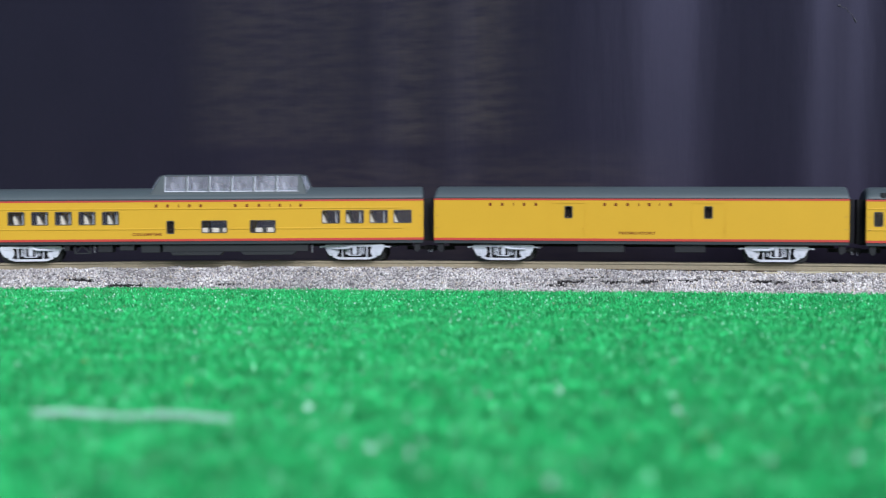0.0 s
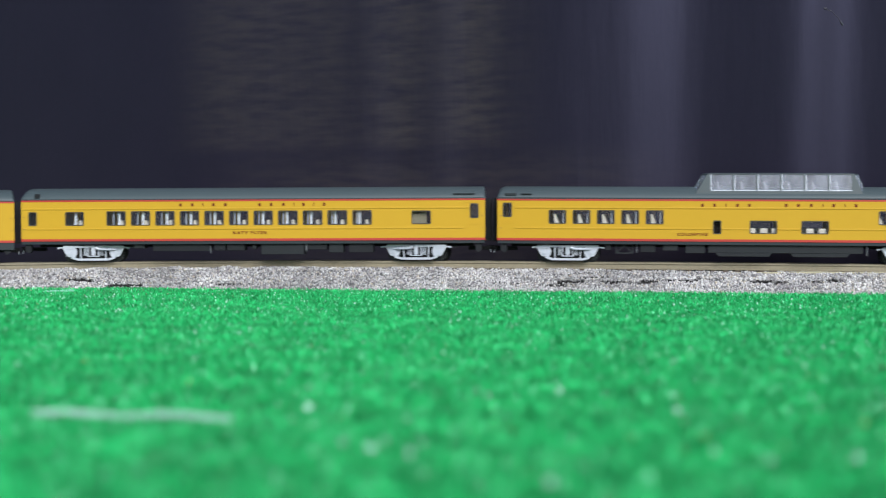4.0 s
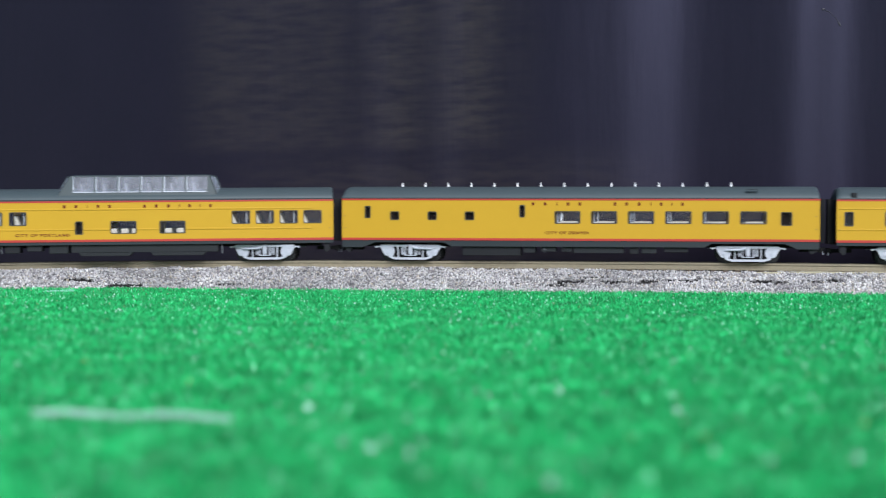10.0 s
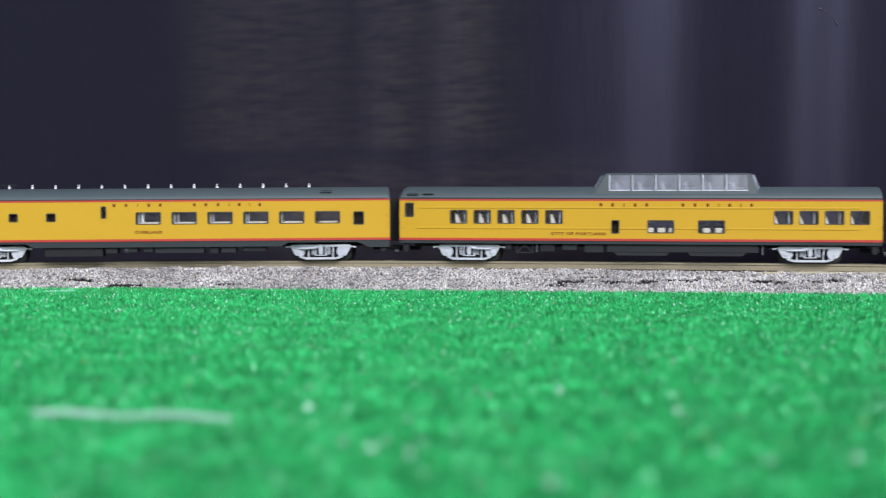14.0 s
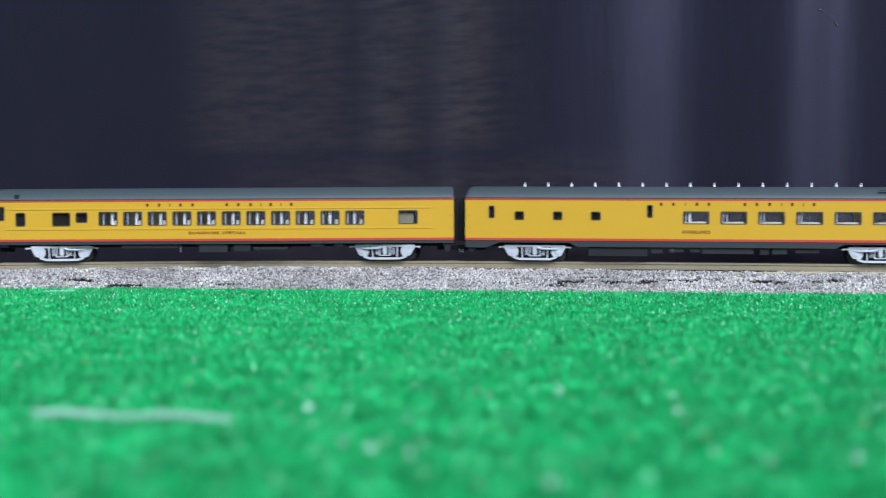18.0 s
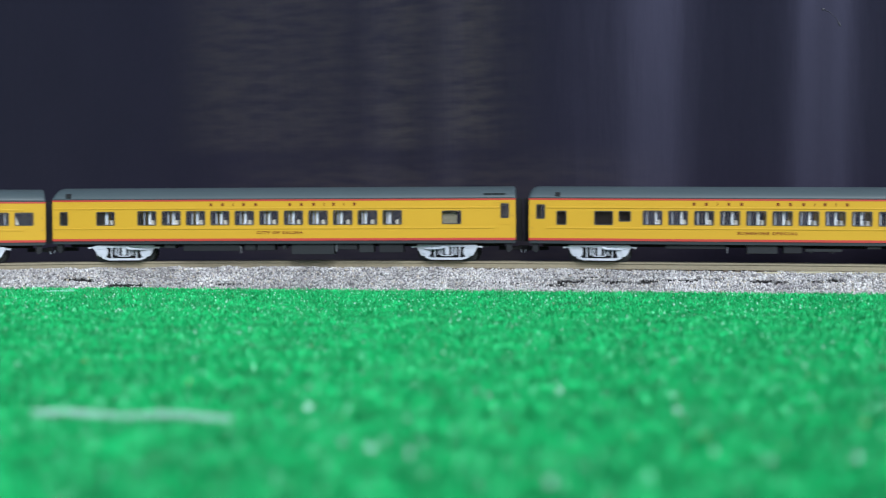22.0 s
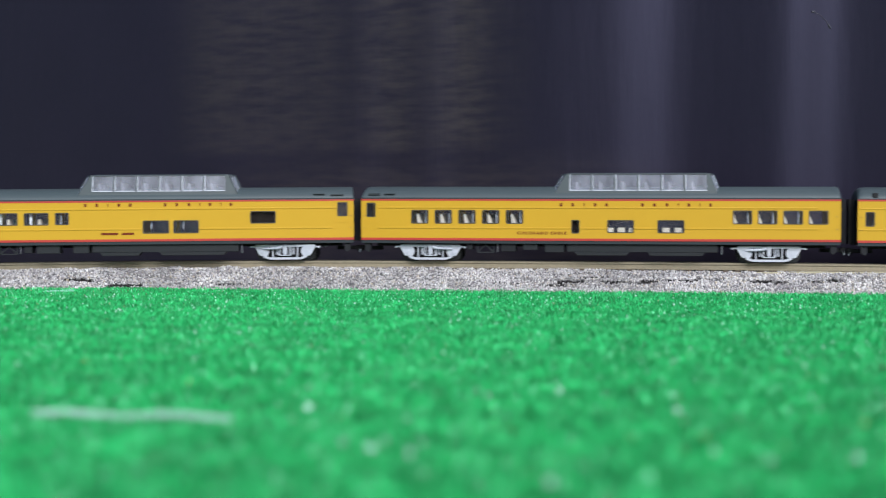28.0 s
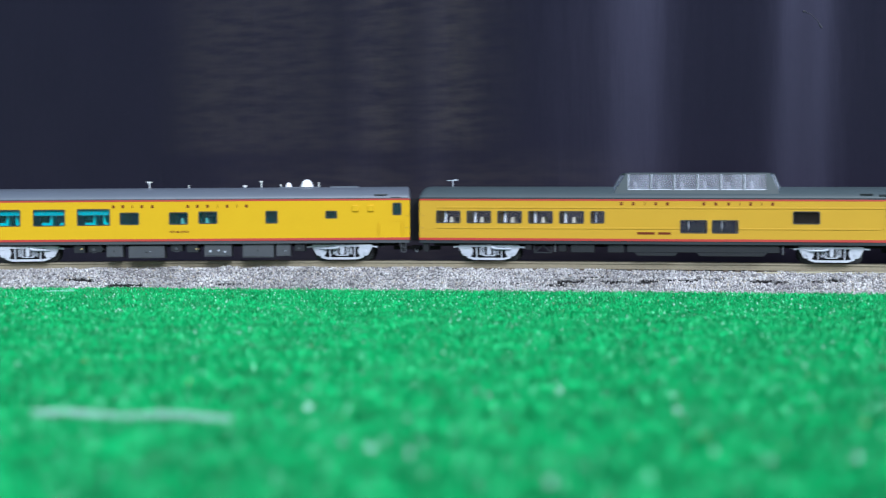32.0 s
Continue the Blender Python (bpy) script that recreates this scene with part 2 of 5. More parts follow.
def part(name, me, material, parent, label="", at=(0, 0, 0)):
    """One mesh object under a thing or a part. me: a bmesh or a mesh."""
    if isinstance(me, bmesh.types.BMesh):
        me = finish(me, name)
    if not me.materials:
        me.materials.append(material)
    ob = new(name, me)
    ob.parent = parent
    ob.location = Vector(at) * MM
    if label:
        tagged(ob, label)
    return ob


MESHES = {}


def cached(key, make):
    if key not in MESHES:
        MESHES[key] = make()
    return MESHES[key]


def box_mesh(key, x0, x1, y0, y1, z0, z1, bev=0.0):
    def make():
        bm = bmesh.new()
        bm_box(bm, x0, x1, y0, y1, z0, z1)
        if bev:
            bevelled(bm, bev)
        return finish(bm, key[0])
    return cached((*key, x0, x1, y0, y1, z0, z1), make)


# ---- the train ----
LONG, HALF = 161.5, 9.6      # body length and half width
EAVE, RIDGE = 21.0, 25.3
WALL0, RED0, RED1 = 6.8, 6.8, 7.6


def wall_mesh(length, holes):
    xs = sorted({0.0, length, *[h[0] for h in holes], *[h[1] for h in holes]})
    zs = sorted({WALL0, EAVE, *[h[2] for h in holes], *[h[3] for h in holes]})
    bm = bmesh.new()
    vs = {(i, j): bm.verts.new(((x - length / 2) * MM, -HALF * MM, z * MM)) for i, x in enumerate(xs) for j, z in enumerate(zs)}
    for i in range(len(xs) - 1):
        for j in range(len(zs) - 1):
            mx, mz = (xs[i] + xs[i + 1]) / 2, (zs[j] + zs[j + 1]) / 2
            if not any(h[0] < mx < h[1] and h[2] < mz < h[3] for h in holes):
                bm.faces.new((vs[i, j], vs[i + 1, j], vs[i + 1, j + 1], vs[i, j + 1]))
    for v in [v for v in bm.verts if not v.link_faces]:
        bm.verts.remove(v)
    got = bmesh.ops.extrude_face_region(bm, geom=bm.faces[:])
    for v in [g for g in got["geom"] if isinstance(g, bmesh.types.BMVert)]:
        v.co.y += 0.5 * MM
    return finish(bm, "side_wall")


def rounded(w, h, r, n=4):
    pts = []
    for cx, cz, a0 in ((w - r, h - r, 0), (r - w, h - r, 90), (r - w, r - h, 180), (w - r, r - h, 270)):
        for k in range(n + 1):
            a = radians(a0 + 90 * k / n)
            pts.append((cx + r * math.cos(a), cz + r * math.sin(a)))
    return pts


def gasket_mesh(w, h, lip=0.2):
    bm = bmesh.new()
    outer, inner = rounded(w / 2 + 0.12, h / 2 + 0.12, 0.5), rounded(w / 2 - lip, h / 2 - lip, 0.45)
    loops = []
    for pts, y in ((outer, 0.0), (outer, -0.07), (inner, -0.07), (inner, 0.45)):
        loops.append([bm.verts.new((x * MM, y * MM, z * MM)) for x, z in pts])
    n = len(outer)
    for a, b in zip(loops, loops[1:]):
        for i in range(n):
            j = (i + 1) % n
            bm.faces.new((a[i], a[j], b[j], b[i]))
    return finish(bm, "window")


def roof_z(v):
    k = min(1.0, abs(v) / HALF)
    return (1 - k ** 2.7) ** 0.62


def roof_mesh(length, left_run, right_run):
    bm = bmesh.new()
    cols = 18
    half = length / 2
    marks = []
    for run, side in ((left_run, -1), (right_run, 1)):
        for f, k in ((0.0, 0.5), (0.08, 0.68), (0.22, 0.83), (0.45, 0.94), (0.72, 0.985), (1.0, 1.0)):
            marks.append((side * (half - run * f), k))
    marks.sort()
    rings = []
    for x, k in marks:
        ring = []
        for i in range(cols + 1):
            a = math.pi * i / cols
            v = -math.cos(a) * HALF
            ring.append(bm.verts.new((x * MM, v * MM, (EAVE + (RIDGE - EAVE) * roof_z(v) * k) * MM)))
        ring.append(bm.verts.new((x * MM, HALF * MM, (EAVE - 0.3) * MM)))
        ring.insert(0, bm.verts.new((x * MM, -HALF * MM, (EAVE - 0.3) * MM)))
        rings.append(ring)
    for a, b in zip(rings, rings[1:]):
        for i in range(len(a) - 1):
            bm.faces.new((a[i], b[i], b[i + 1], a[i + 1]))
    bm.faces.new(rings[0])
    bm.faces.new(rings[-1][::-1])
    return finish(bm, "roof", True)


def text_mesh(words, width, height):
    cu = bpy.data.curves.new("words", "FONT")
    cu.body = words
    cu.align_x, cu.align_y = "CENTER", "CENTER"
    cu.size = 1.0
    cu.offset = 0.045
    cu.space_character = 1.3
    tmp = bpy.data.objects.new("words", cu)
    me = bpy.data.meshes.new_from_object(tmp)
    bpy.data.objects.remove(tmp)
    co = np.empty(len(me.vertices) * 3)
    me.vertices.foreach_get("co", co)
    co = co.reshape(-1, 3)
    lo, hi = co.min(0), co.max(0)
    co = (co - (lo + hi) / 2) / (hi - lo + 1e-9)
    outc = np.zeros_like(co)
    outc[:, 0], outc[:, 2] = co[:, 0] * width * MM, co[:, 1] * height * MM
    me.vertices.foreach_set("co", outc.ravel())
    me.update()
    return me


def side_frame_mesh():
    """The outer frame of a four-wheel truck: a top beam with horns, two broad pedestals, a ribbed bolster and hangers."""
    bm = bmesh.new()
    y0, y1 = -0.75, 0.35
    prism(bm, [(-10.3, 5.35), (-10.3, 4.75), (-5.0, 4.6), (5.0, 4.6), (10.3, 4.75), (10.3, 5.35)], y0, y1)
    for s in (-1, 1):
        out = [(10.3, 5.3), (10.6, 4.5), (10.1, 3.7), (9.4, 2.4), (9.0, 1.75), (8.5, 1.5), (7.6, 1.5), (7.2, 1.0), (6.7, 1.1), (6.1, 1.7), (5.65, 2.5), (5.6, 3.4), (5.9, 4.2), (6.4, 4.7)]
        prism(bm, [(s * x, z) for x, z in out][::s], y0 + 0.1, y1)
        bar(bm, [(s * 10.0, 4.75), (s * 12.2, 4.55)], 0.45, y0 + 0.1, y1 - 0.2)
        bm_box(bm, s * 12.0 - 0.3, s * 12.0 + 0.3, y0, y1, 4.25, 4.85)
        rod(bm, (s * 7.9, y0 - 0.15, 2.9), (s * 7.9, y1, 2.9), 0.8, 14)
        rod(bm, (s * 7.9, y0 - 0.35, 2.9), (s * 7.9, y1, 2.9), 0.4, 10)
        bar(bm, [(s * 9.3, 4.3), (s * 6.6, 4.3)], 0.25, y0 - 0.15, y1)
        bar(bm, [(s * 4.4, 4.6), (s * 4.25, 0.8)], 0.36, y0, y1)
        bar(bm, [(s * 2.35, 4.7), (s * 2.35, 2.2)], 0.22, y0 + 0.1, y1)
        bar(bm, [(s * 1.7, 5.2), (s * 1.7, 1.6)], 0.26, y0 - 0.35, y1)
    bm_box(bm, -0.7, 0.7, y0 - 0.1, y1, 2.2, 4.9)
    bm_box(bm, -0.32, 0.32, y0 - 0.45, y1, 1.9, 5.45)
    bar(bm, [(-2.5, 2.6), (-1.9, 1.65), (1.9, 1.65), (2.5, 2.6)], 0.3, y0 - 0.3, y1)
    return finish(bm, "side_frame")


def equaliser_mesh():
    bm = bmesh.new()
    bar(bm, [(-7.4, 1.3), (-6.3, 0.85), (-5.2, 0.55), (5.2, 0.55), (6.3, 0.85), (7.4, 1.3)], 0.74, -0.95, 0.0)
    return finish(bm, "equaliser")


def spring_mesh():
    bm = bmesh.new()
    for k in range(5):
        rod(bm, (0, 0, k * 0.5), (0, 0, k * 0.5 + 0.26), 0.32, 10)
    rod(bm, (0, 0, 0), (0, 0, 2.6), 0.24, 8)
    return finish(bm, "spring")


def wheelset_mesh():
    bm = bmesh.new()
    for s in (-1, 1):
        rod(bm, (0, s * 4.05, 0), (0, s * 5.1, 0), 3.05, 28)
        rod(bm, (0, s * 3.75, 0), (0, s * 4.05, 0), 3.45, 28)
        for k in range(3):
            a = k * 2.094
            bm_box(bm, 1.3 * math.cos(a) - 0.3, 1.3 * math.cos(a) + 0.3, s * 5.1 - 0.05, s * 5.1 + 0.05, 1.3 * math.sin(a) - 0.3, 1.3 * math.sin(a) + 0.3)
    rod(bm, (0, -6.2, 0), (0, 6.2, 0), 0.5, 10)
    return finish(bm, "wheelset")


WHEELS = []
TRUCK_UP = -0.15            # how much higher the trucks sit than their own zero


def add_truck(car, x, inward):
    """A silver four-wheel truck; inward is the way to the middle of the car."""
    def bolster():
        bm = bmesh.new()
        bm_box(bm, -1.6, 1.6, -6.6, 6.6, 3.0, 4.6)
        bm_box(bm, -6.5, 6.5, -2.2, 2.2, 3.4, 4.4)
        # Black plates, added to keep the gaps between the frame bars dark.
        bm_box(bm, -10.2, 10.2, -1.2, 1.2, 0.9, 4.6)
        for s in (-1, 1):
            bm_box(bm, -5.6, 5.6, s * 6.0 - 0.1, s * 6.0 + 0.1, 0.9, 4.8)
        rod(bm, (0, 0, 4.4), (0, 0, 5.8), 1.6, 12)
        return finish(bm, "truck")
    truck = part("truck", cached("bolster", bolster), BLACK, car, "four-wheel truck with silver side frames", (x, 0, TRUCK_UP))
    frame_me = cached("side_frame", side_frame_mesh)
    for s in (-1, 1):
        f = part("side_frame", frame_me, SILVER, truck, "silver plastic side frame", (0, s * 7.0, 0))
        if s > 0:
            f.rotation_euler.z = math.pi
        e = part("equaliser", cached("equaliser", equaliser_mesh), SILVER, truck, "", (0, s * 6.75 + (0.5 if s > 0 else 0), 0))
        for sx in (-1, 1):
            part("spring", cached("spring", spring_mesh), SILVER, truck, "", (sx * 3.05, s * 7.0, 1.9))
    def cylinder():
        bm = bmesh.new()
        rod(bm, (0.4, 0, 0), (4.6, 0, -0.1), 0.4, 10)
        rod(bm, (4.6, 0, -0.1), (6.6, 0, -0.2), 0.22, 8)
        rod(bm, (-0.3, 0, 0.5), (0.9, 0, 0.1), 0.55, 10)
        rod(bm, (4.5, 0, -0.1), (4.9, 0, -0.1), 0.55, 10)
        return finish(bm, "brake_cylinder")
    b = part("brake_cylinder", cached("cylinder", cylinder), RIM, truck, "", (inward * 1.2, -8.25, 4.15))
    if inward < 0:
        b.rotation_euler.z = math.pi
        b.location.y = -8.25 * MM
    for sx in (-1, 1):
        WHEELS.append(part("wheelset", cached("wheelset", wheelset_mesh), STEEL, truck, "blackened steel wheels on an axle", (sx * 7.2, 0, 2.65)))
    return truck


def seat_mesh(lean):
    bm = bmesh.new()
    if lean == 0.0:
        bm_box(bm, -1.25, 1.25, -2.7, 2.7, 0, 5.9)
        bevelled(bm, 0.4, 2)
        return finish(bm, "seat")
    prism(bm, [(-1.6, 0), (1.9, 0), (1.9, 2.6), (-1.6, 2.6)], -2.7, 2.7)
    prism(bm, [(-1.6, 2.4), (0.3, 2.4), (-0.5 - lean, 6.6), (-1.3 - lean, 6.6)], -2.7, 2.7)
    bevelled(bm, 0.25, 1)
    return finish(bm, "seat")


def streak_mesh(rows=((-0.36, 0.34), (0.16, 0.2))):
    """Upright strips set behind a pane, painting in its white streaks of light."""
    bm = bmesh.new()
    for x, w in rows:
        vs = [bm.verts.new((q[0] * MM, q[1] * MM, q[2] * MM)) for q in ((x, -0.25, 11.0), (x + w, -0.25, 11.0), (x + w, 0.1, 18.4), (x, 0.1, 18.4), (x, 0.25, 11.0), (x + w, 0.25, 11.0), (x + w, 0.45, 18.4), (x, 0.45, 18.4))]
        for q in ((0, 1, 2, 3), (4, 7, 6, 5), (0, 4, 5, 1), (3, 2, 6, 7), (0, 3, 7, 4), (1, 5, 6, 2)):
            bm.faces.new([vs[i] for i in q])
    return finish(bm, "window_streak")


def dome_parts(car, length, d, roof_mat):
    """The raised glass dome: a base, posted side panels, a roof panel, side panes and sloping end panes."""
    xb0, xt0, xt1, xb1, z_sill, z_head, wins = d
    c = length / 2
    zb, zt = 22.4, z_head + 0.22

    def hw(z):
        return 8.7 - (z - zb) * 0.30

    def xl(z):
        return xb0 + (z - zb) / (zt - zb) * (xt0 - xb0)

    def xr(z):
        return xb1 - (z - zb) / (zt - zb) * (xb1 - xt1)

    bow = 1.7
    xls, xrs = (lambda z: xl(z) + bow), (lambda z: xr(z) - bow)

    def quads():
        yield [(xls(20.9), 20.9), (xrs(20.9), 20.9), (xrs(z_sill), z_sill), (xls(z_sill), z_sill)]
        yield [(xls(z_head), z_head), (xrs(z_head), z_head), (xrs(zt), zt), (xls(zt), zt)]
        edges = [None] + [e for w in wins for e in w] + [None]
        for a, b in zip(edges[::2], edges[1::2]):
            if a is None:
                yield [(xls(z_sill), z_sill), (b, z_sill), (b, z_head), (xls(z_head), z_head)]
            elif b is None:
                yield [(a, z_sill), (xrs(z_sill), z_sill), (xrs(z_head), z_head), (a, z_head)]
            else:
                yield [(a, z_sill), (b, z_sill), (b, z_head), (a, z_head)]

    for s in (-1, 1):
        bm = bmesh.new()
        for q in quads():
            bm.faces.new([bm.verts.new(((x - c) * MM, s * hw(z) * MM, z * MM)) for x, z in q])
        bmesh.ops.remove_doubles(bm, verts=bm.verts[:], dist=1e-6)
        got = bmesh.ops.extrude_face_region(bm, geom=bm.faces[:])
        for v in [g for g in got["geom"] if isinstance(g, bmesh.types.BMVert)]:
            v.co.y -= s * 0.45 * MM
        panel = part("dome_side", bm, ROOF_DARK, car, "dark green dome side with six window openings")
        for a, b in wins:
            bm = bmesh.new()
            fr = [(a, z_sill), (b, z_sill), (b, z_head), (a, z_head)]
            lo = [bm.verts.new(((x - c) * MM, s * (hw(z) - 0.12) * MM, z * MM)) for x, z in fr]
            hi = [bm.verts.new(((x - c) * MM, s * (hw(z) - 0.30) * MM, z * MM)) for x, z in fr]
            bm.faces.new(lo)
            bm.faces.new(hi[::-1])
            for i in range(4):
                bm.faces.new((lo[i], lo[(i + 1) % 4], hi[(i + 1) % 4], hi[i]))
            pane = part("dome_pane", bm, GLASS_DOME, panel, "clear plastic dome window")
            pane.visible_shadow = False
            # Pale strips along the left and bottom edges paint in the pane's highlights.
            bm = bmesh.new()
            e = -0.2
            fw = [(a - e, z_sill - e), (b + e, z_sill - e), (b + e, z_head + e), (a - e, z_head + e)]
            for i in (0, 3):
                j = (i + 1) % 4
                q = [fw[i], fw[j], fr[j], fr[i]]
                lo = [bm.verts.new(((x - c) * MM, s * (hw(z) + 0.1) * MM, z * MM)) for x, z in q]
                hi = [bm.verts.new(((x - c) * MM, s * (hw(z) - 0.1) * MM, z * MM)) for x, z in q]
                bm.faces.new(lo)
                bm.faces.new(hi[::-1])
                for k in range(4):
                    bm.faces.new((lo[k], lo[(k + 1) % 4], hi[(k + 1) % 4], hi[k]))
            part("pane_highlight", bm, RIM, panel)
    bm = bmesh.new()
    rings = []
    for x, k in ((xt0 + 0.2, 0.0), (xt0 + 1.7, 0.6), (xt0 + 3.0, 1.0), (xt1 - 3.0, 1.0), (xt1 - 1.7, 0.6), (xt1 - 0.2, 0.0)):
        ring = []
        for i in range(13):
            v = -math.cos(math.pi * i / 12)
            ring.append(bm.verts.new(((x - c) * MM, v * hw(zt) * (0.5 if k == 0 else 1.0) * MM, (zt - 0.05 + (0.10 + 0.36 * k) * (1 - v * v) ** 0.5) * MM)))
        rings.append(ring)
    for a, b in zip(rings, rings[1:]):
        for i in range(12):
            bm.faces.new((a[i], b[i], b[i + 1], a[i + 1]))
    part("dome_roof", finish(bm, "dome_roof", True), roof_mat, car, "rounded grey-green dome roof")
    for fx, sg in ((xl, 1), (xr, -1)):
        def spot(z, v, off):
            """A place on the bowed, sloping end: v runs across it from -1 to 1."""
            k = max(0.0, (abs(v) - 0.45) / 0.55)
            return bm.verts.new(((fx(z) - c + sg * (off + bow * k)) * MM, v * hw(z) * (1 - 0.0 * off) * MM, z * MM))
        lo_z, hi_z = z_sill - 0.5, z_head - 0.1
        bm = bmesh.new()
        for v0, v1 in ((-1, -0.45), (-0.45, 0.45), (0.45, 1)):
            e = 0.05
            for z0, z1, a, b in ((20.9, lo_z, v0, v1), (hi_z, zt, v0, v1), (lo_z, hi_z, v0, v0 + e), (lo_z, hi_z, v1 - e, v1)):
                f0 = [spot(z, v, 0.0) for z, v in ((z0, a), (z0, b), (z1, b), (z1, a))]
                f1 = [spot(z, v, 0.35) for z, v in ((z0, a), (z0, b), (z1, b), (z1, a))]
                bm.faces.new(f0)
                bm.faces.new(f1[::-1])
                for i in range(4):
                    j = (i + 1) % 4
                    bm.faces.new((f0[j], f0[i], f1[i], f1[j]))
        end = part("dome_end", bm, ROOF_DARK, car, "sloping bowed dome end with three windows")
        for v0, v1 in ((-0.95, -0.5), (-0.4, 0.4), (0.5, 0.95)):
            bm = bmesh.new()
            f0 = [spot(z, v, 0.06) for z, v in ((lo_z, v0), (lo_z, v1), (hi_z, v1), (hi_z, v0))]
            f1 = [spot(z, v, 0.2) for z, v in ((lo_z, v0), (lo_z, v1), (hi_z, v1), (hi_z, v0))]
            bm.faces.new(f0)
            bm.faces.new(f1[::-1])
            for i in range(4):
                j = (i + 1) % 4
                bm.faces.new((f0[j], f0[i], f1[i], f1[j]))
            p = part("end_pane", bm, GLASS_END, end, "dome end window with a pale glint in its haze")
            p.visible_shadow = False
    for i, (a, b) in enumerate(wins):
        for v in (-4.2, 4.2):
            part("dome_seat", cached("dome_seat", lambda: seat_mesh(0.5)), DOME_SEAT, car, "", ((a + b) / 2 - c, v, 20.4))


def letters(car, c, xs, z, h=1.05):
    """The two spaced words of the railway's name along the side, as plain marks."""
    for name, run in (("lettering", xs[:5]), ("lettering", xs[5:])):
        bm = bmesh.new()
        for k, x in enumerate(run):
            w = 0.3 if (name, k, len(run)) in ((name, 2, 5), (name, 3, 7), (name, 5, 7)) else 0.9
            bm_box(bm, x - c - w / 2, x - c + w / 2, -HALF - 0.05, -HALF + 0.05, z - h / 2, z + h / 2)
        part(name, bm, LETTER, car, "row of small red-brown marks")


def build_car(label, length=LONG, wins=(), trucks=(23.8, 138.4), name=None, marks=(), mark_z=19.3, belts=True, belt_from=6.0, skirt=False,
              dome=None, boxes=(), seats=(), tables=(), rails=(), vents=(), doors=(), runs=(2.2, 2.2), shell=None, roof_mat=None, sill_mat=None, glass=None,
              seat_mat=None, walls=(), white_streaks=(), grey_streaks=(), closed=(), trusses=(), pipes=(), tanks=(), stubs=(), category="passenger car"):
    shell, roof_mat, sill_mat, glass, seat_mat = shell or YELLOW, roof_mat or ROOF, sill_mat or SILL, glass or GLASS, seat_mat or CREAM
    c = length / 2
    car = new("passenger_car")
    tagged(car, label, category, "cars of the model train")
    wm = wall_mesh(length, wins)
    part("side_wall", wm, shell, car, "yellow side with window openings")
    part("side_wall", wm, shell, car, "yellow side with window openings", (0, 2 * HALF - 0.5, 0))
    for s in (-1, 1):
        bm = bmesh.new()
        x0, x1 = (-c + 0.02, -c + 0.5) if s < 0 else (c - 0.5, c - 0.02)
        for a, b, z0, z1 in ((-HALF + 0.5, -1.6, WALL0, EAVE), (1.6, HALF - 0.5, WALL0, EAVE), (-1.6, 1.6, 19.6, EAVE)):
            bm_box(bm, x0, x1, a, b, z0, z1)
        end = part("end_wall", bm, UNDER, car, "dark car end")
        bm = bmesh.new()
        xe = s * (c + 2.25)
        lo, hi = min(s * (c - 0.3), xe), max(s * (c - 0.3), xe)
        for k in range(4):
            a = lo + (hi - lo) * k / 4
            g = 0.25 if k % 2 else 0.0
            bm_box(bm, a, a + (hi - lo) / 4, -3.4 + g, 3.4 - g, 6.2 + g, 21.2 - g)
        part("diaphragm", bm, BLACK, car, "ribbed black gangway bellows")
        bm = bmesh.new()
        bm_box(bm, min(s * (c - 6), s * (c + 2.2)), max(s * (c - 6), s * (c + 2.2)), -0.9, 0.9, 3.2, 4.5)
        bm_box(bm, s * (c + 1.6) - 0.9, s * (c + 1.6) + 0.9, -1.6, 1.6, 2.9, 4.8)
        bevelled(bm, 0.15, 1)
        part("coupler", bm, BLACK, car)
        bm = bmesh.new()
        rod(bm, (s * (c + 1.7), -1.7, 3.4), (s * (c + 1.9), -2.0, 2.7), 0.13, 6)
        rod(bm, (s * (c + 1.9), -2.0, 2.8), (s * (c + 1.9), -2.0, 2.4), 0.2, 6)
        part("coupler_pin", bm, RIM, car)
        bm = bmesh.new()
        bm_box(bm, s * (c - 2.2) - 1.0, s * (c - 2.2) + 1.0, -8.8, -6.8, 3.2, 5.9)
        bm_box(bm, s * (c - 2.4) - 0.5, s * (c - 2.4) + 0.5, -9.0, -7.0, 2.7, 3.3)
        part("step_box", bm, UNDER, car)
    part("roof", roof_mesh(length, *runs), roof_mat, car, "smooth rounded grey roof")
    red_top = 20.35 if dome else 20.5
    for z0, z1 in ((RED0, RED1), (red_top, red_top + 0.55)):
        for s in (-1, 1):
            y0, y1 = sorted((s * (HALF - 0.1), s * (HALF + 0.06)))
            part("stripe", box_mesh(("stripe", length), -c, c, y0, y1, z0, z1), RED, car, "thin red stripe")
    if dome:
        for s in (-1, 1):
            y0, y1 = sorted((s * (HALF - 0.1), s * (HALF + 0.04)))
            part("eave_band", box_mesh(("eave_band", length), -c, c, y0, y1, red_top + 0.55, EAVE + 0.4), ROOF_DARK, car)
    if belts:
        for z in (18.0, 11.05):
            stops = sorted([(w[0] - 0.2, w[1] + 0.2) for w in wins if w[2] - 0.3 < z < w[3] + 0.3])
            x = belt_from
            for a, b in stops + [(length - 7.4, length)]:
                if a > x:
                    part("belt_rail", box_mesh(("belt_rail", length), x - c, a - c, -HALF - 0.17, -HALF + 0.1, z - 0.28, z + 0.28, 0.14), shell, car)
                x = max(x, b)
    # Strip in the darker sill colour, added for the dark line along the eave.
    for s in (-1, 1):
        y0, y1 = sorted((s * (HALF - 0.1), s * (HALF + 0.09)))
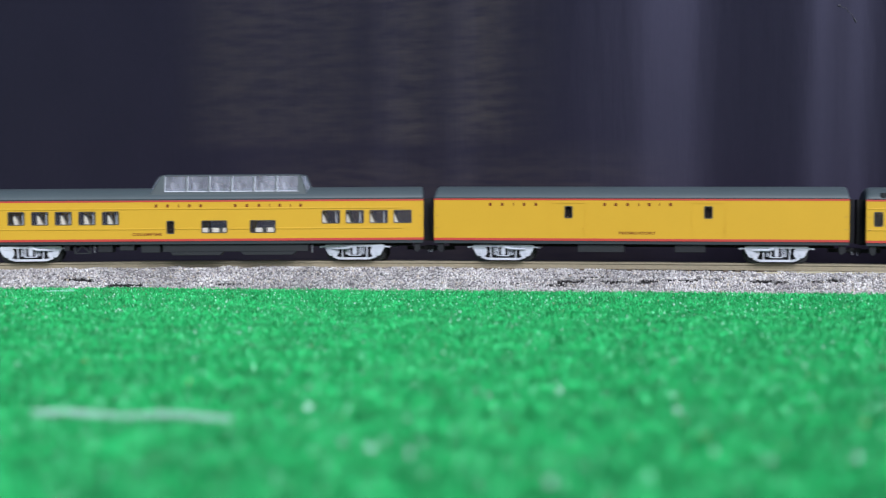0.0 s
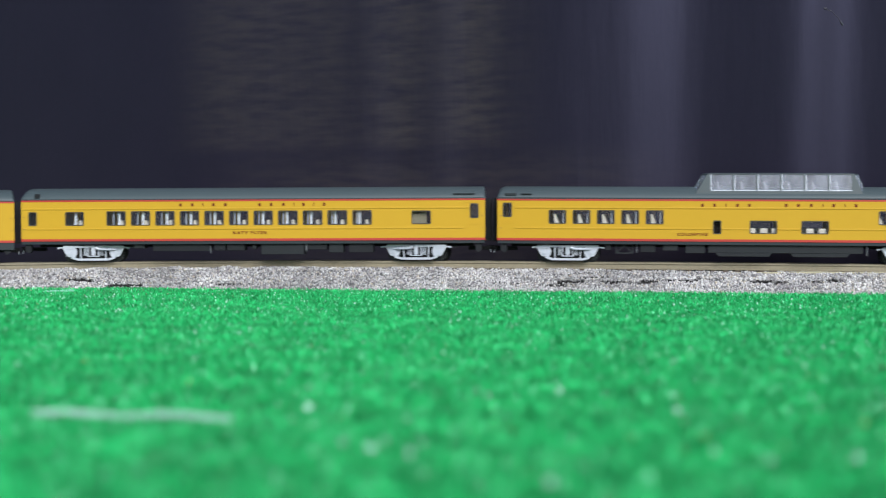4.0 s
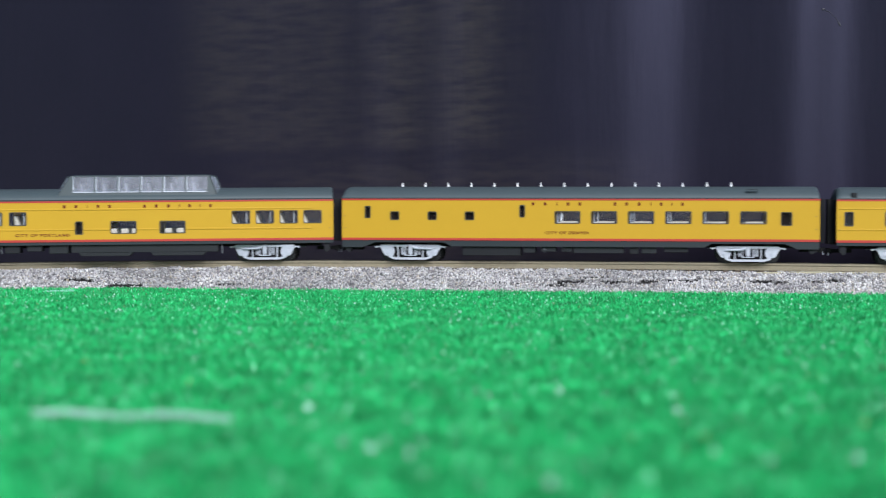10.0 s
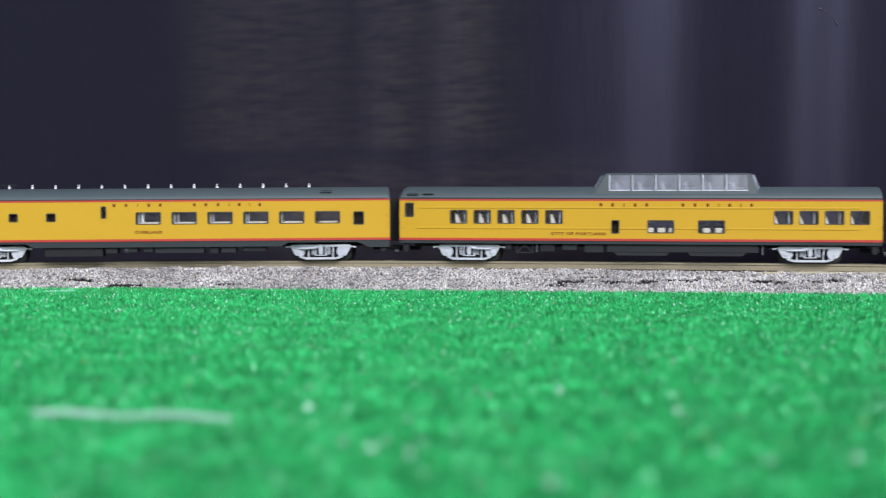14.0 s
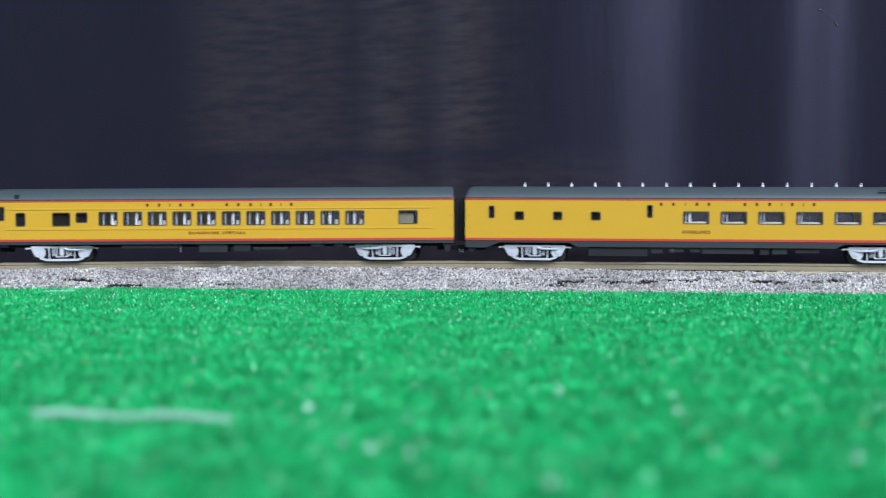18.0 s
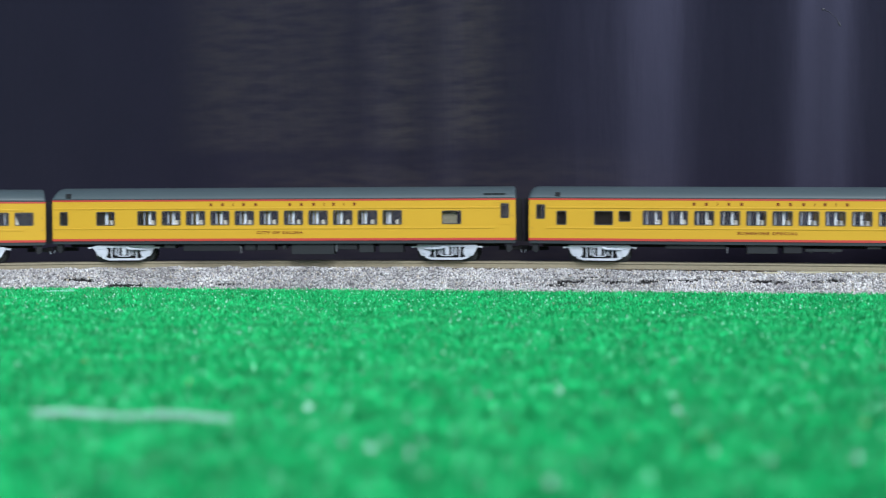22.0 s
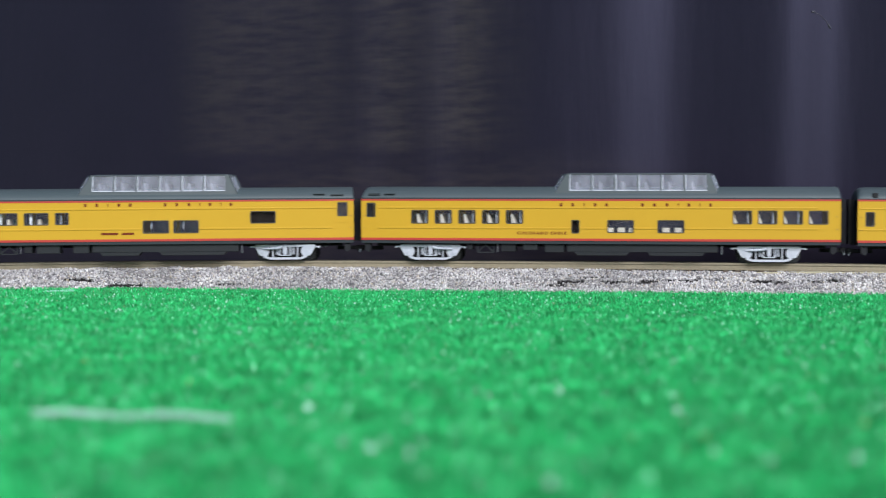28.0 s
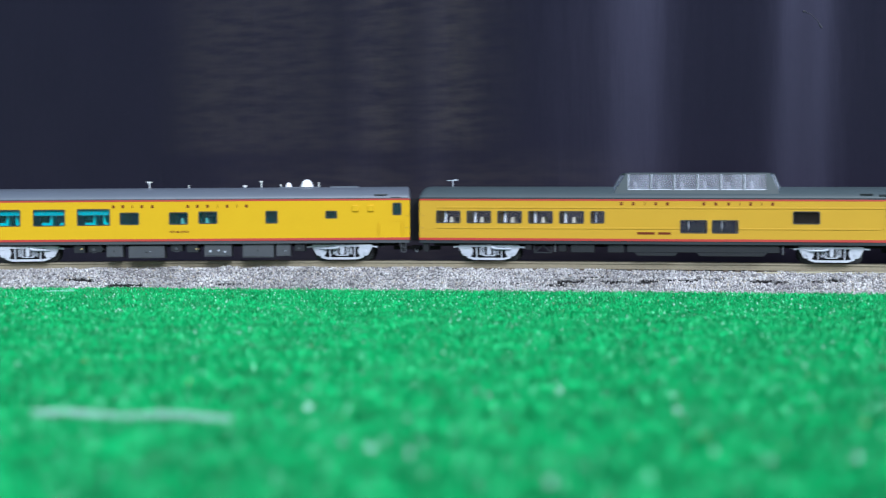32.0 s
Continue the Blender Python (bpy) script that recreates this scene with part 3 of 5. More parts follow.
        part("eave_strip", box_mesh(("eave_strip", length), -c + 0.3, c - 0.3, y0, y1, EAVE + 0.06, EAVE + 0.42, 0.05), sill_mat, car, "dark edge under the roof")
    for s in (-1, 1):
        for z in (11.0, 15.2):
            bm = bmesh.new()
            x = s * (c - 1.1)
            rod(bm, (x - 0.22, -HALF - 0.2, z), (x + 0.22, -HALF - 0.2, z), 0.08, 6)
            for q in (-0.22, 0.22):
                rod(bm, (x + q, -HALF - 0.2, z), (x + q, -HALF + 0.05, z), 0.08, 6)
            part("grab_iron", bm, BROWN, car)
    # sill or deep skirt
    bm = bmesh.new()
    t0, t1 = trucks
    if skirt:
        out = [(-c + 0.1, WALL0), (-c + 0.1, 4.3), (-c + 7.2, 4.3), (t0 - c - 12, 6.05), (t0 - c + 12, 6.05), (t0 - c + 14.5, 4.75), (t1 - c - 14.5, 4.75), (t1 - c - 12, 6.05), (t1 - c + 12, 6.05), (c - 7.2, 4.3), (c - 0.1, 4.3), (c - 0.1, WALL0)]
    else:
        out = [(-c + 0.1, WALL0), (-c + 0.1, 5.75), (c - 0.1, 5.75), (c - 0.1, WALL0)]
    prism(bm, out[::-1], -HALF + 0.12, -HALF + 0.7)
    prism(bm, out[::-1], HALF - 0.7, HALF - 0.12)
    part("side_sill", bm, sill_mat, car, "dark grey-green lower sill")
    bm = bmesh.new()
    bm_box(bm, -c + 0.6, c - 0.6, -HALF + 0.7, HALF - 0.7, 5.9, 6.7)
    bm_box(bm, -c + 4, c - 4, -1.4, 1.4, 4.6, 5.9)
    part("underframe", bm, BLACK, car)
    for x0, x1, z0, z1, tone in boxes:
        bm = bmesh.new()
        if z1 < 4:
            prism(bm, [(x0 - c, z1), (x0 - c + 1.1, z0), (x1 - c - 1.1, z0), (x1 - c, z1)][::-1], -8.75, -4.5)
        else:
            bm_box(bm, x0 - c, x1 - c, -8.6, -3.0, z0, z1)
        if tone > 1:
            rod(bm, ((x0 + x1) / 2 - c, -8.9, (z0 + z1) / 2 + 0.2), ((x0 + x1) / 2 - c, -8.5, (z0 + z1) / 2 + 0.2), 0.35, 10)
            bm_box(bm, x0 - c + 0.4, x1 - c - 0.4, -8.75, -8.5, z0 + 0.4, z0 + 0.7)
        bevelled(bm, 0.12, 1)
        part("equipment_box", bm, (UNDER, UNDER_LIGHT, SILL_LIGHT)[tone], car)
    for x0, x1, z0, z1 in trusses:
        bm = bmesh.new()
        for q in ([(x0, z0), (x1, z0)], [(x0, z1), (x1, z1)], [(x0, z0), (x0, z1)], [(x1, z0), (x1, z1)], [(x0, z0), ((x0 + x1) / 2, z1 - 0.4), (x1, z0)]):
            bar(bm, [(x - c, z) for x, z in q], 0.4, -8.3, -7.7)
        part("truss", bm, UNDER_LIGHT, car, "open braced underframe bracket")
    for x, z0, z1, w in pipes:
        bm = bmesh.new()
        rod(bm, (x - c, -8.4, z0), (x - c, -8.4, z1), w, 8)
        rod(bm, (x - c, -8.4, z0), (x - c, -7.4, z0), w, 8)
        part("air_pipe", bm, PIPE, car)
    for x, z, r, tone in tanks:
        bm = bmesh.new()
        rod(bm, (x - c, -8.5, z), (x - c, -4.0, z), r, 14)
        rod(bm, (x - c, -8.8, z), (x - c, -8.4, z), r * 0.45, 10)
        part("air_tank", bm, (UNDER, UNDER_LIGHT, SILL_LIGHT, BRASS, RIM)[tone], car)
    for s, x in ((1, t0), (-1, t1)):
        add_truck(car, x - c, s)
    # windows
    for x0, x1, z0, z1 in wins:
        w, h = round(x1 - x0, 1), round(z1 - z0, 1)
        wd = part("window", cached(("gasket", w, h), lambda: gasket_mesh(w, h)), FRAME, car, "", ((x0 + x1) / 2 - c, -HALF, (z0 + z1) / 2))
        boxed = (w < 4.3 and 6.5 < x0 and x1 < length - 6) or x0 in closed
        p = part("pane", box_mesh(("pane",), -w / 2, w / 2, 0.30, 0.40, -h / 2, h / 2), GLASS_LOW_HAZE if boxed and glass == GLASS else glass, wd)
        p.visible_shadow = False
        if w < 4.3 and z0 > 13.5 and (x0 < 6.5 or x1 > length - 6.5):
            bm = bmesh.new()
            a, b = x0 - c - 1.2, x1 - c + 1.2
            for q in ((a, b, z1 + 0.35, z1 + 0.6), (a, a + 0.25, 8.0, z1 + 0.35), (b - 0.25, b, 8.0, z1 + 0.35), (a + 0.6, b - 0.6, z0 - 2.2, z0 - 1.95)):
                bm_box(bm, q[0], q[1], -HALF - 0.1, -HALF + 0.1, q[2], q[3])
            part("vestibule_door", bm, shell, car, "raised edges of the vestibule door")
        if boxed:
            # Panel added behind the pane; the dark kind stands in for a shaded interior.
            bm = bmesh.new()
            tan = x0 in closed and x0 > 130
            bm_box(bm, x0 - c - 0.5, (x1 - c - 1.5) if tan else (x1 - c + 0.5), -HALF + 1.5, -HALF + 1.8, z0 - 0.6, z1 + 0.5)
            part("window_backing", bm, BACKING_TAN if tan else BACKING, car, "tan wall behind a window" if tan else "dark panel that keeps a small window dark inside")
    if wins:
        z0, z1 = min(w[2] for w in wins) - 0.2, max(w[3] for w in wins) + 0.2
        bm = bmesh.new()
        bm_box(bm, -c + 1.2, c - 1.2, HALF - 0.75, HALF - 0.55, z0, z1)
        g = part("glazing_strip", bm, glass, car)
        g.visible_shadow = False
    bm = bmesh.new()
    bm_box(bm, -c + 0.8, c - 0.8, -HALF + 0.8, HALF - 0.8, 7.6, 8.2)
    part("floor_panel", bm, INSIDE, car)
    bm = bmesh.new()
    bm_box(bm, -c + 0.8, c - 0.8, -HALF + 0.7, HALF - 0.7, 20.0, 20.4)
    part("ceiling_panel", bm, INSIDE, car)
    # Unseen cross walls, added to block light inside the car.
    for x in walls:
        bm = bmesh.new()
        bm_box(bm, x - c - 0.3, x - c + 0.3, -HALF + 0.8, HALF - 0.8, 8.2, 20.0)
        part("blocking_wall", bm, BROWN, car)
    # Pale strips inside the panes, added for the bright streaks in the windows.
    for x in white_streaks:
        part("window_streak", cached("window_streak", streak_mesh), STREAK_WHITE, car, "white strip painting a streak of light in the window", (x - c, -HALF + 1.2, 0))
    for x in grey_streaks:
        part("window_streak", cached("dim_streak", lambda: streak_mesh(((-0.15, 0.3),))), STREAK_GREY, car, "grey strip painting a dim streak in the window", (x - c, -HALF + 1.2, 0))
    for x, z, lean in seats:
        for v in (-5.6, 5.6):
            part("seat", cached(("seat", lean), lambda: seat_mesh(lean)), seat_mat, car, "", (x - c, v, z))
    for x, w, z in tables:
        bm = bmesh.new()
        bm_box(bm, x - c - w / 2, x - c + w / 2, -8.6, -4.0, z - 0.7, z)
        bm_box(bm, x - c - 0.3, x - c + 0.3, -6.6, -6.0, 8.2, z - 0.35)
        part("table", bm, seat_mat, car)
    if dome:
        dome_parts(car, length, dome, roof_mat)
    if marks:
        letters(car, c, marks, mark_z)
    if name:
        words, x0, x1, z0, z1 = name
        if words:
            part("name_lettering", text_mesh(words, x1 - x0, z1 - z0), LETTER, car, "car name in small red-brown capitals", ((x0 + x1) / 2 - c, -HALF - 0.05, (z0 + z1) / 2))
        else:
            bm = bmesh.new()
            for a, b in ((x0, x0 + (x1 - x0) * 0.52), (x0 + (x1 - x0) * 0.62, x1)):
                bm_box(bm, a - c, b - c, -HALF - 0.05, -HALF + 0.05, z0, z1)
            part("name_bar", bm, LETTER, car, "two red-brown bars")
    for x in rails:
        def post():
            bm = bmesh.new()
            rod(bm, (0, 0, -0.4), (0, 0, 0.75), 0.36, 10)
            rod(bm, (0, 0, 0.75), (0, 0, 1.15), 0.15, 8)
            rod(bm, (0, 0, 1.15), (0, 0, 1.4), 0.24, 10)
            return finish(bm, "roof_ventilator")
        part("roof_ventilator", cached("vent_post", post), WHITE, car, "small bright roof ventilator", (x - c, 1.5, RIDGE))
    for x in stubs:
        def stub():
            bm = bmesh.new()
            rod(bm, (0, 0, -0.4), (0, 0, 1.4), 0.22, 8)
            bar(bm, [(-0.9, 1.45), (0.9, 1.55)], 0.32, -0.2, 0.2)
            return finish(bm, "roof_stub")
        part("roof_stub", cached("roof_stub", stub), UNDER, car, "small black roof fitting", (x - c, 1.5, RIDGE))
    for x0, x1, z0, z1 in vents:
        bm = bmesh.new()
        bm_box(bm, x0 - c, x1 - c, -HALF - 0.02, -HALF + 1.2, z0, z1)
        bevelled(bm, 0.08, 1)
        part("roof_vent", bm, sill_mat if x1 - x0 > 2.5 else UNDER, car)
    for x0, x1 in doors:
        bm = bmesh.new()
        for a, b, z0, z1 in ((x0, x1, 19.5, 19.85), (x0, x0 + 0.3, 8.3, 19.5), (x1 - 0.3, x1, 8.3, 19.5)):
            bm_box(bm, a - c, b - c, -HALF - 0.14, -HALF + 0.1, z0, z1)
        door = part("baggage_door", bm, shell, car, "yellow sliding baggage door edging")
        bm = bmesh.new()
        rod(bm, (x1 - c - 0.9, -HALF - 0.2, 10.2), (x1 - c - 0.9, -HALF - 0.2, 11.6), 0.14, 8)
        part("door_handle", bm, shell, door)
    return car


LETTERS_COACH = (56.0, 60.1, 63.8, 67.5, 71.7, 83.6, 87.6, 91.9, 95.5, 98.8, 102.4, 106.0)
LETTERS_DOME = (69.0, 73.0, 76.8, 80.5, 84.4, 96.4, 100.4, 104.6, 108.3, 111.8, 115.5, 119.0)
LETTERS_DINER = (66.3, 70.4, 74.4, 78.2, 82.2, 94.0, 97.9, 102.1, 106.0, 109.4, 113.0, 116.5)


def coach(name):
    wins = [(2.6, 5.4, 12.3, 16.9), (15.6, 22.0, 12.3, 16.9)]
    wins += [(30.1 + 8.57 * k, 36.75 + 8.57 * k, 12.3, 17.1) for k in range(11)]
    wins += [(136.3, 142.8, 12.4, 16.9), (156.4, 159.2, 14.4, 19.3)]
    boxes = [(39.2, 43.1, 4.2, 5.9, 1), (46.0, 66.0, 3.2, 5.9, 0), (67.5, 71.4, 3.4, 5.9, 0), (71.9, 78.1, 3.4, 5.9, 0), (83.9, 98.8, 2.0, 5.9, 1), (99.2, 106.8, 3.6, 5.9, 0), (107.5, 112.5, 2.6, 5.9, 1), (114.4, 122.8, 2.6, 5.9, 0)]
    return build_car("yellow model coach with a row of windows and silver trucks", wins=wins, name=name, marks=LETTERS_COACH, boxes=boxes, closed=(136.3,), pipes=[(99.6, 3.2, 5.7, 0.3), (66.2, 2.6, 5.0, 0.2)], tanks=[(69.8, 4.2, 0.9, 1), (81.4, 4.6, 0.8, 1)],
                     seats=[(36.0 + 8.57 * k, 7.4, 0.3) for k in range(11)] + [(21.4, 7.4, 0.3)], vents=[(4.8, 6.5, 21.7, 23.3), (150.5, 158.0, 22.72, 22.84)], walls=(8.0, 25.5, 127.0, 144.5), white_streaks=[18.9] + [34.2 + 8.40 * k for k in range(11)], grey_streaks=[32.2 + 8.5 * k for k in range(11)], belt_from=0.4, runs=(2.8, 0.9))


def long_coach(name):
    wins = [(2.5, 5.4, 14.2, 18.9), (9.4, 12.7, 12.2, 16.8), (22.2, 28.4, 12.2, 16.8), (30.4, 34.4, 13.4, 16.8)]
    wins += [(38.4 + 8.57 * k, 44.9 + 8.57 * k, 12.3, 17.0) for k in range(11)] + [(142.5, 149.0, 12.4, 17.0)]
    boxes = [(46.0, 66.0, 4.2, 5.9, 0), (73.0, 83.0, 2.8, 5.9, 1), (85.0, 91.0, 3.0, 5.9, 0), (92.0, 104.0, 3.6, 4.6, 1), (112.0, 116.5, 4.6, 5.9, 1), (120.0, 123.5, 4.6, 5.9, 1)]
    return build_car("yellow model coach with many windows, grey roof and silver trucks", wins=wins, trucks=(23.9, 138.4), name=name,
                     marks=[x - 0.6 for x in LETTERS_COACH], boxes=boxes, closed=(22.2, 142.5), pipes=[(66.6, 3.0, 5.0, 0.22)], tanks=[(94.0, 3.8, 0.7, 0), (101.0, 3.8, 0.7, 0)], seats=[(44.4 + 8.57 * k, 7.4, -0.2) for k in range(11)], vents=[(9.0, 10.5, 21.8, 23.2)], walls=(8.0, 18.0, 37.0, 136.0), white_streaks=[42.9 + 8.42 * k for k in range(11)], grey_streaks=[39.8 + 8.5 * k for k in range(11)], runs=(3.2, 0.9))


def dome_car(name):
    wins = [(1.9, 4.9, 14.8, 19.5)] + [(17.6 + 8.17 * k, 23.4 + 8.17 * k, 12.6, 17.1) for k in range(5)]
    wins += [(72.6, 75.2, 9.4, 13.8), (84.7, 93.5, 9.6, 13.8), (101.5, 110.3, 9.6, 13.8)]
    wins += [(126.4 + 8.26 * k, 132.6 + 8.26 * k, 12.7, 17.1) for k in range(4)]
    boxes = [(71.0, 121.5, 3.0, 5.8, 1), (73.4, 92.1, 1.8, 3.0, 1), (98.0, 117.4, 1.8, 3.0, 1), (36.5, 38.6, 3.6, 5.8, 0), (48.5, 53.5, 3.0, 5.8, 0), (56.0, 61.0, 3.6, 5.8, 1), (63.5, 70.0, 2.8, 5.8, 1)]
    dome = (64.7, 69.0, 120.3, 123.2, 23.85, 29.35, [(71.7 + 7.8 * k, 78.9 + 7.8 * k) for k in range(6)])
    seats = [(20.9 + 8.17 * k, 9.3, 0.6) for k in range(5)] + [(127.9 + 8.26 * k, 9.6, 0.8) for k in range(4)]
    seats += [(x, 5.4, 0.0) for x in (85.4, 89.3, 93.0, 104.3, 108.4)]
    return build_car("yellow model dome car with a grey-green glass dome and silver trucks", wins=wins, trusses=[(40.4, 45.9, 2.7, 5.7)], pipes=[(47.3, 3.0, 5.6, 0.2), (122.8, 2.6, 5.4, 0.25)], trucks=(23.9, 138.4), name=name, marks=LETTERS_DOME, mark_z=19.0, dome=dome, boxes=boxes,
                     seats=seats, vents=[(2.5, 6.4, 22.2, 22.9), (8.0, 11.7, 22.5, 22.8)], walls=(8.0, 58.5, 70.5, 77.0, 98.0, 123.5), white_streaks=[], grey_streaks=[22.4 + 8.17 * k for k in range(5)] + [131.3 + 8.26 * k for k in range(3)], runs=(2.4, 0.9))


def lounge_dome_car():
    wins = [(5.9 + 10.55 * k, 14.2 + 10.55 * k, 12.7, 16.8) for k in range(5)] + [(58.7, 63.3, 12.8, 16.8), (88.7, 97.6, 9.6, 13.9), (99.2, 107.8, 9.6, 13.9), (125.7, 134.4, 12.8, 16.9), (155.9, 159.3, 15.1, 19.8)]
    boxes = [(71.0, 121.5, 3.0, 5.8, 1), (73.4, 88.0, 1.8, 3.0, 1), (94.0, 117.4, 1.8, 3.0, 1), (36.5, 38.6, 3.6, 5.8, 0), (47.8, 50.5, 3.0, 5.8, 0), (52.0, 60.0, 2.8, 5.8, 1), (64.5, 70.0, 2.8, 5.8, 1)]
    dome = (64.4, 68.8, 119.9, 123.2, 24.1, 29.5, [(71.2 + 7.72 * k, 78.4 + 7.72 * k) for k in range(6)])
    car = build_car("yellow model dome lounge car with roof aerial and silver trucks", wins=wins, closed=(125.7,), trusses=[(39.6, 45.4, 2.7, 5.7)], pipes=[(46.6, 3.0, 5.6, 0.2), (122.6, 2.6, 5.4, 0.25)], trucks=(23.9, 138.4), name=("", 74.3, 85.6, 9.05, 9.85), marks=LETTERS_DOME,
                    mark_z=19.4, dome=dome, boxes=boxes, seats=[(11.5 + 10.52 * k, 8.2, -0.3) for k in range(5)], vents=[(147.5, 151.5, 22.6, 22.9), (153.5, 158.0, 22.2, 22.7)], walls=(65.0, 86.0, 110.0, 122.5, 136.0), white_streaks=[9.0 + 10.3 * k for k in range(5)], grey_streaks=[91.5, 102.5, 60.5], runs=(3.6, 0.9))
    bm = bmesh.new()
    rod(bm, (0, 0, -0.5), (0, 0, 2.0), 0.22, 8)
    bar(bm, [(-1.9, 2.0), (1.6, 2.2)], 0.28, -0.2, 0.2)
    bm_box(bm, 0.4, 1.6, -0.3, 0.3, 1.95, 2.5)
    part("roof_aerial", bm, RIM, car, "small grey roof aerial", (10.5 - LONG / 2, -1.5, RIDGE))
    return car


def diner(name):
    wins = [(8.1, 10.0, 14.4, 18.5), (17.0, 20.1, 13.8, 16.6), (30.1, 33.1, 13.8, 16.6), (42.9, 46.1, 13.8, 16.6), (61.7, 63.5, 14.8, 18.9)]
    wins += [(73.7 + 12.38 * k, 82.3 + 12.38 * k, 12.7, 16.8) for k in range(6)] + [(148.9, 152.5, 12.2, 16.6)]
    boxes = [(42.0, 62.0, 1.6, 4.9, 0), (63.0, 67.0, 2.6, 4.9, 1), (69.0, 74.0, 3.0, 4.9, 1), (76.0, 79.5, 3.0, 4.9, 1), (80.0, 97.0, 2.6, 4.9, 1), (99.0, 102.0, 2.4, 4.9, 0), (103.0, 108.0, 2.6, 4.9, 1), (110.5, 118.5, 3.0, 4.9, 0)]
    return build_car("yellow model dining car with bright roof ventilators and silver trucks", wins=wins, trucks=(23.7, 138.3), name=name, marks=LETTERS_DINER, mark_z=19.3, belts=False, skirt=True,
                     boxes=boxes, tables=[(78.4 + 12.38 * k, 5.8, 13.45) for k in range(6)], seats=[(76.0 + 12.38 * k, 6.6, 0.2) for k in range(6)], tanks=[(70.2, 3.9, 1.1, 2), (77.2, 3.9, 0.9, 1)], rails=[19.4 + 8.11 * k for k in range(15)], stubs=(21.0, 25.8, 29.2), vents=[(137.5, 141.5, 24.0, 24.2)],
                     walls=(12.0, 55.0, 69.0, 146.5), white_streaks=[75.9], grey_streaks=[88.2 + 12.2 * k for k in range(3)] + [74.6 + 12.38 * k for k in range(5)], runs=(2.3, 1.2))


def baggage(name):
    return build_car("yellow model baggage car with two sliding doors and grey roof", length=138.8, wins=[(44.8, 47.4, 14.5, 18.5), (91.5, 94.2, 14.5, 18.5)], trucks=(23.7, 115.4), name=name,
                     marks=(19.4, 23.5, 27.3, 31.0, 35.0, 58.3, 62.0, 66.0, 69.8, 73.2, 76.7, 80.3), mark_z=19.1, belts=False, boxes=[(49.2, 64.9, 2.9, 5.9, 1), (81.8, 92.0, 3.0, 5.9, 0)],
                     doors=[(40.2, 52.0), (87.4, 98.9)], walls=(38.0, 54.0, 85.0, 101.0), runs=(1.4, 1.2), category="baggage car")


def business_car():
    wins = [(13.2, 21.7, 12.3, 17.9), (26.2, 37.1, 12.3, 17.9), (41.4, 52.7, 12.4, 18.0), (56.2, 62.7, 12.6, 16.7), (73.2, 79.7, 12.6, 16.7), (83.4, 89.8, 12.8, 16.9), (106.6, 110.7, 12.8, 17.0), (127.3, 131.3, 14.4, 16.9), (150.6, 153.6, 15.4, 19.5)]
    boxes = [(51.2, 56.8, 1.3, 5.6, 2), (58.8, 71.3, 0.9, 5.2, 2), (73.5, 77.5, 3.2, 5.7, 1), (79.0, 83.0, 2.8, 5.5, 1), (85.1, 94.5, 1.3, 5.7, 2), (98.4, 109.2, 0.9, 5.7, 2), (110.1, 115.0, 1.3, 5.7, 2), (116.5, 120.0, 3.0, 5.6, 1), (39.9, 43.5, 2.8, 5.4, 1), (45.0, 49.6, 3.0, 5.5, 1)]
    car = build_car("bright yellow model business car with teal windows and light grey roof", length=156.5, wins=wins, trucks=(22.7, 133.8), name=("IDAHO", 73.4, 80.0, 9.6, 10.4),
                    marks=(53.9, 57.2, 60.5, 63.8, 67.4, 79.7, 83.0, 86.5, 90.0, 93.3, 96.7, 100.0), mark_z=18.8, belts=False, boxes=boxes, seats=[(78.5, 8.2, 0.2), (87.0, 8.2, 0.2)],
                    tanks=[(42.6, 4.3, 0.8, 3), (46.8, 4.0, 1.2, 2), (49.4, 4.2, 0.7, 1), (66.4, 3.3, 0.35, 4), (75.4, 4.1, 1.2, 2), (82.4, 4.0, 0.7, 3), (87.2, 3.2, 0.95, 4), (90.1, 3.5, 0.8, 4), (92.3, 3.0, 0.8, 4), (113.2, 3.2, 0.35, 4), (117.9, 4.0, 0.9, 2)], shell=YELLOW_BRIGHT, roof_mat=ROOF_LIGHT, sill_mat=SILL_LIGHT, glass=GLASS_TEAL, seat_mat=TEAL, walls=(23.5, 39.5, 66.0, 95.0, 119.0, 143.0), runs=(1.8, 1.0), vents=[(144.3, 148.8, 22.3, 22.7), (149.8, 153.5, 21.4, 21.7)])
    c = 156.5 / 2
    def armchair():
        bm = bmesh.new()
        prism(bm, [(-2.6, 0), (1.0, 0), (1.0, 5.2), (-2.6, 5.2)], -2.6, 2.6)
        prism(bm, [(0.0, 4.6), (1.1, 4.6), (1.3, 8.0), (0.3, 8.0)], -2.6, 2.6)
        bevelled(bm, 0.3, 2)
        return finish(bm, "armchair")
    for x, flip in ((31.2, 0), (37.5, 0), (46.2, 0), (51.0, 1), (16.0, 0), (20.6, 1)):
        a = part("seat", cached("armchair", armchair), TEAL, car, "teal armchair", (x - c, -4.8, 8.2))
        a.rotation_euler.z = math.pi * flip
    for x, r, h, label in ((113.9, 1.1, 1.7, "small white roof dome"), (120.3, 2.2, 2.7, "white satellite dome on the roof")):
        bm = bmesh.new()
        prof = [(1.05 * r, -0.5), (1.05 * r, 0.08 * h), (0.93 * r, 0.35 * h), (0.76 * r, 0.65 * h), (0.55 * r, 0.87 * h), (0.22 * r, h)]
        rings = [[bm.verts.new((q * math.cos(a * math.pi / 10) * MM, q * math.sin(a * math.pi / 10) * MM, z * MM)) for a in range(20)] for q, z in prof]
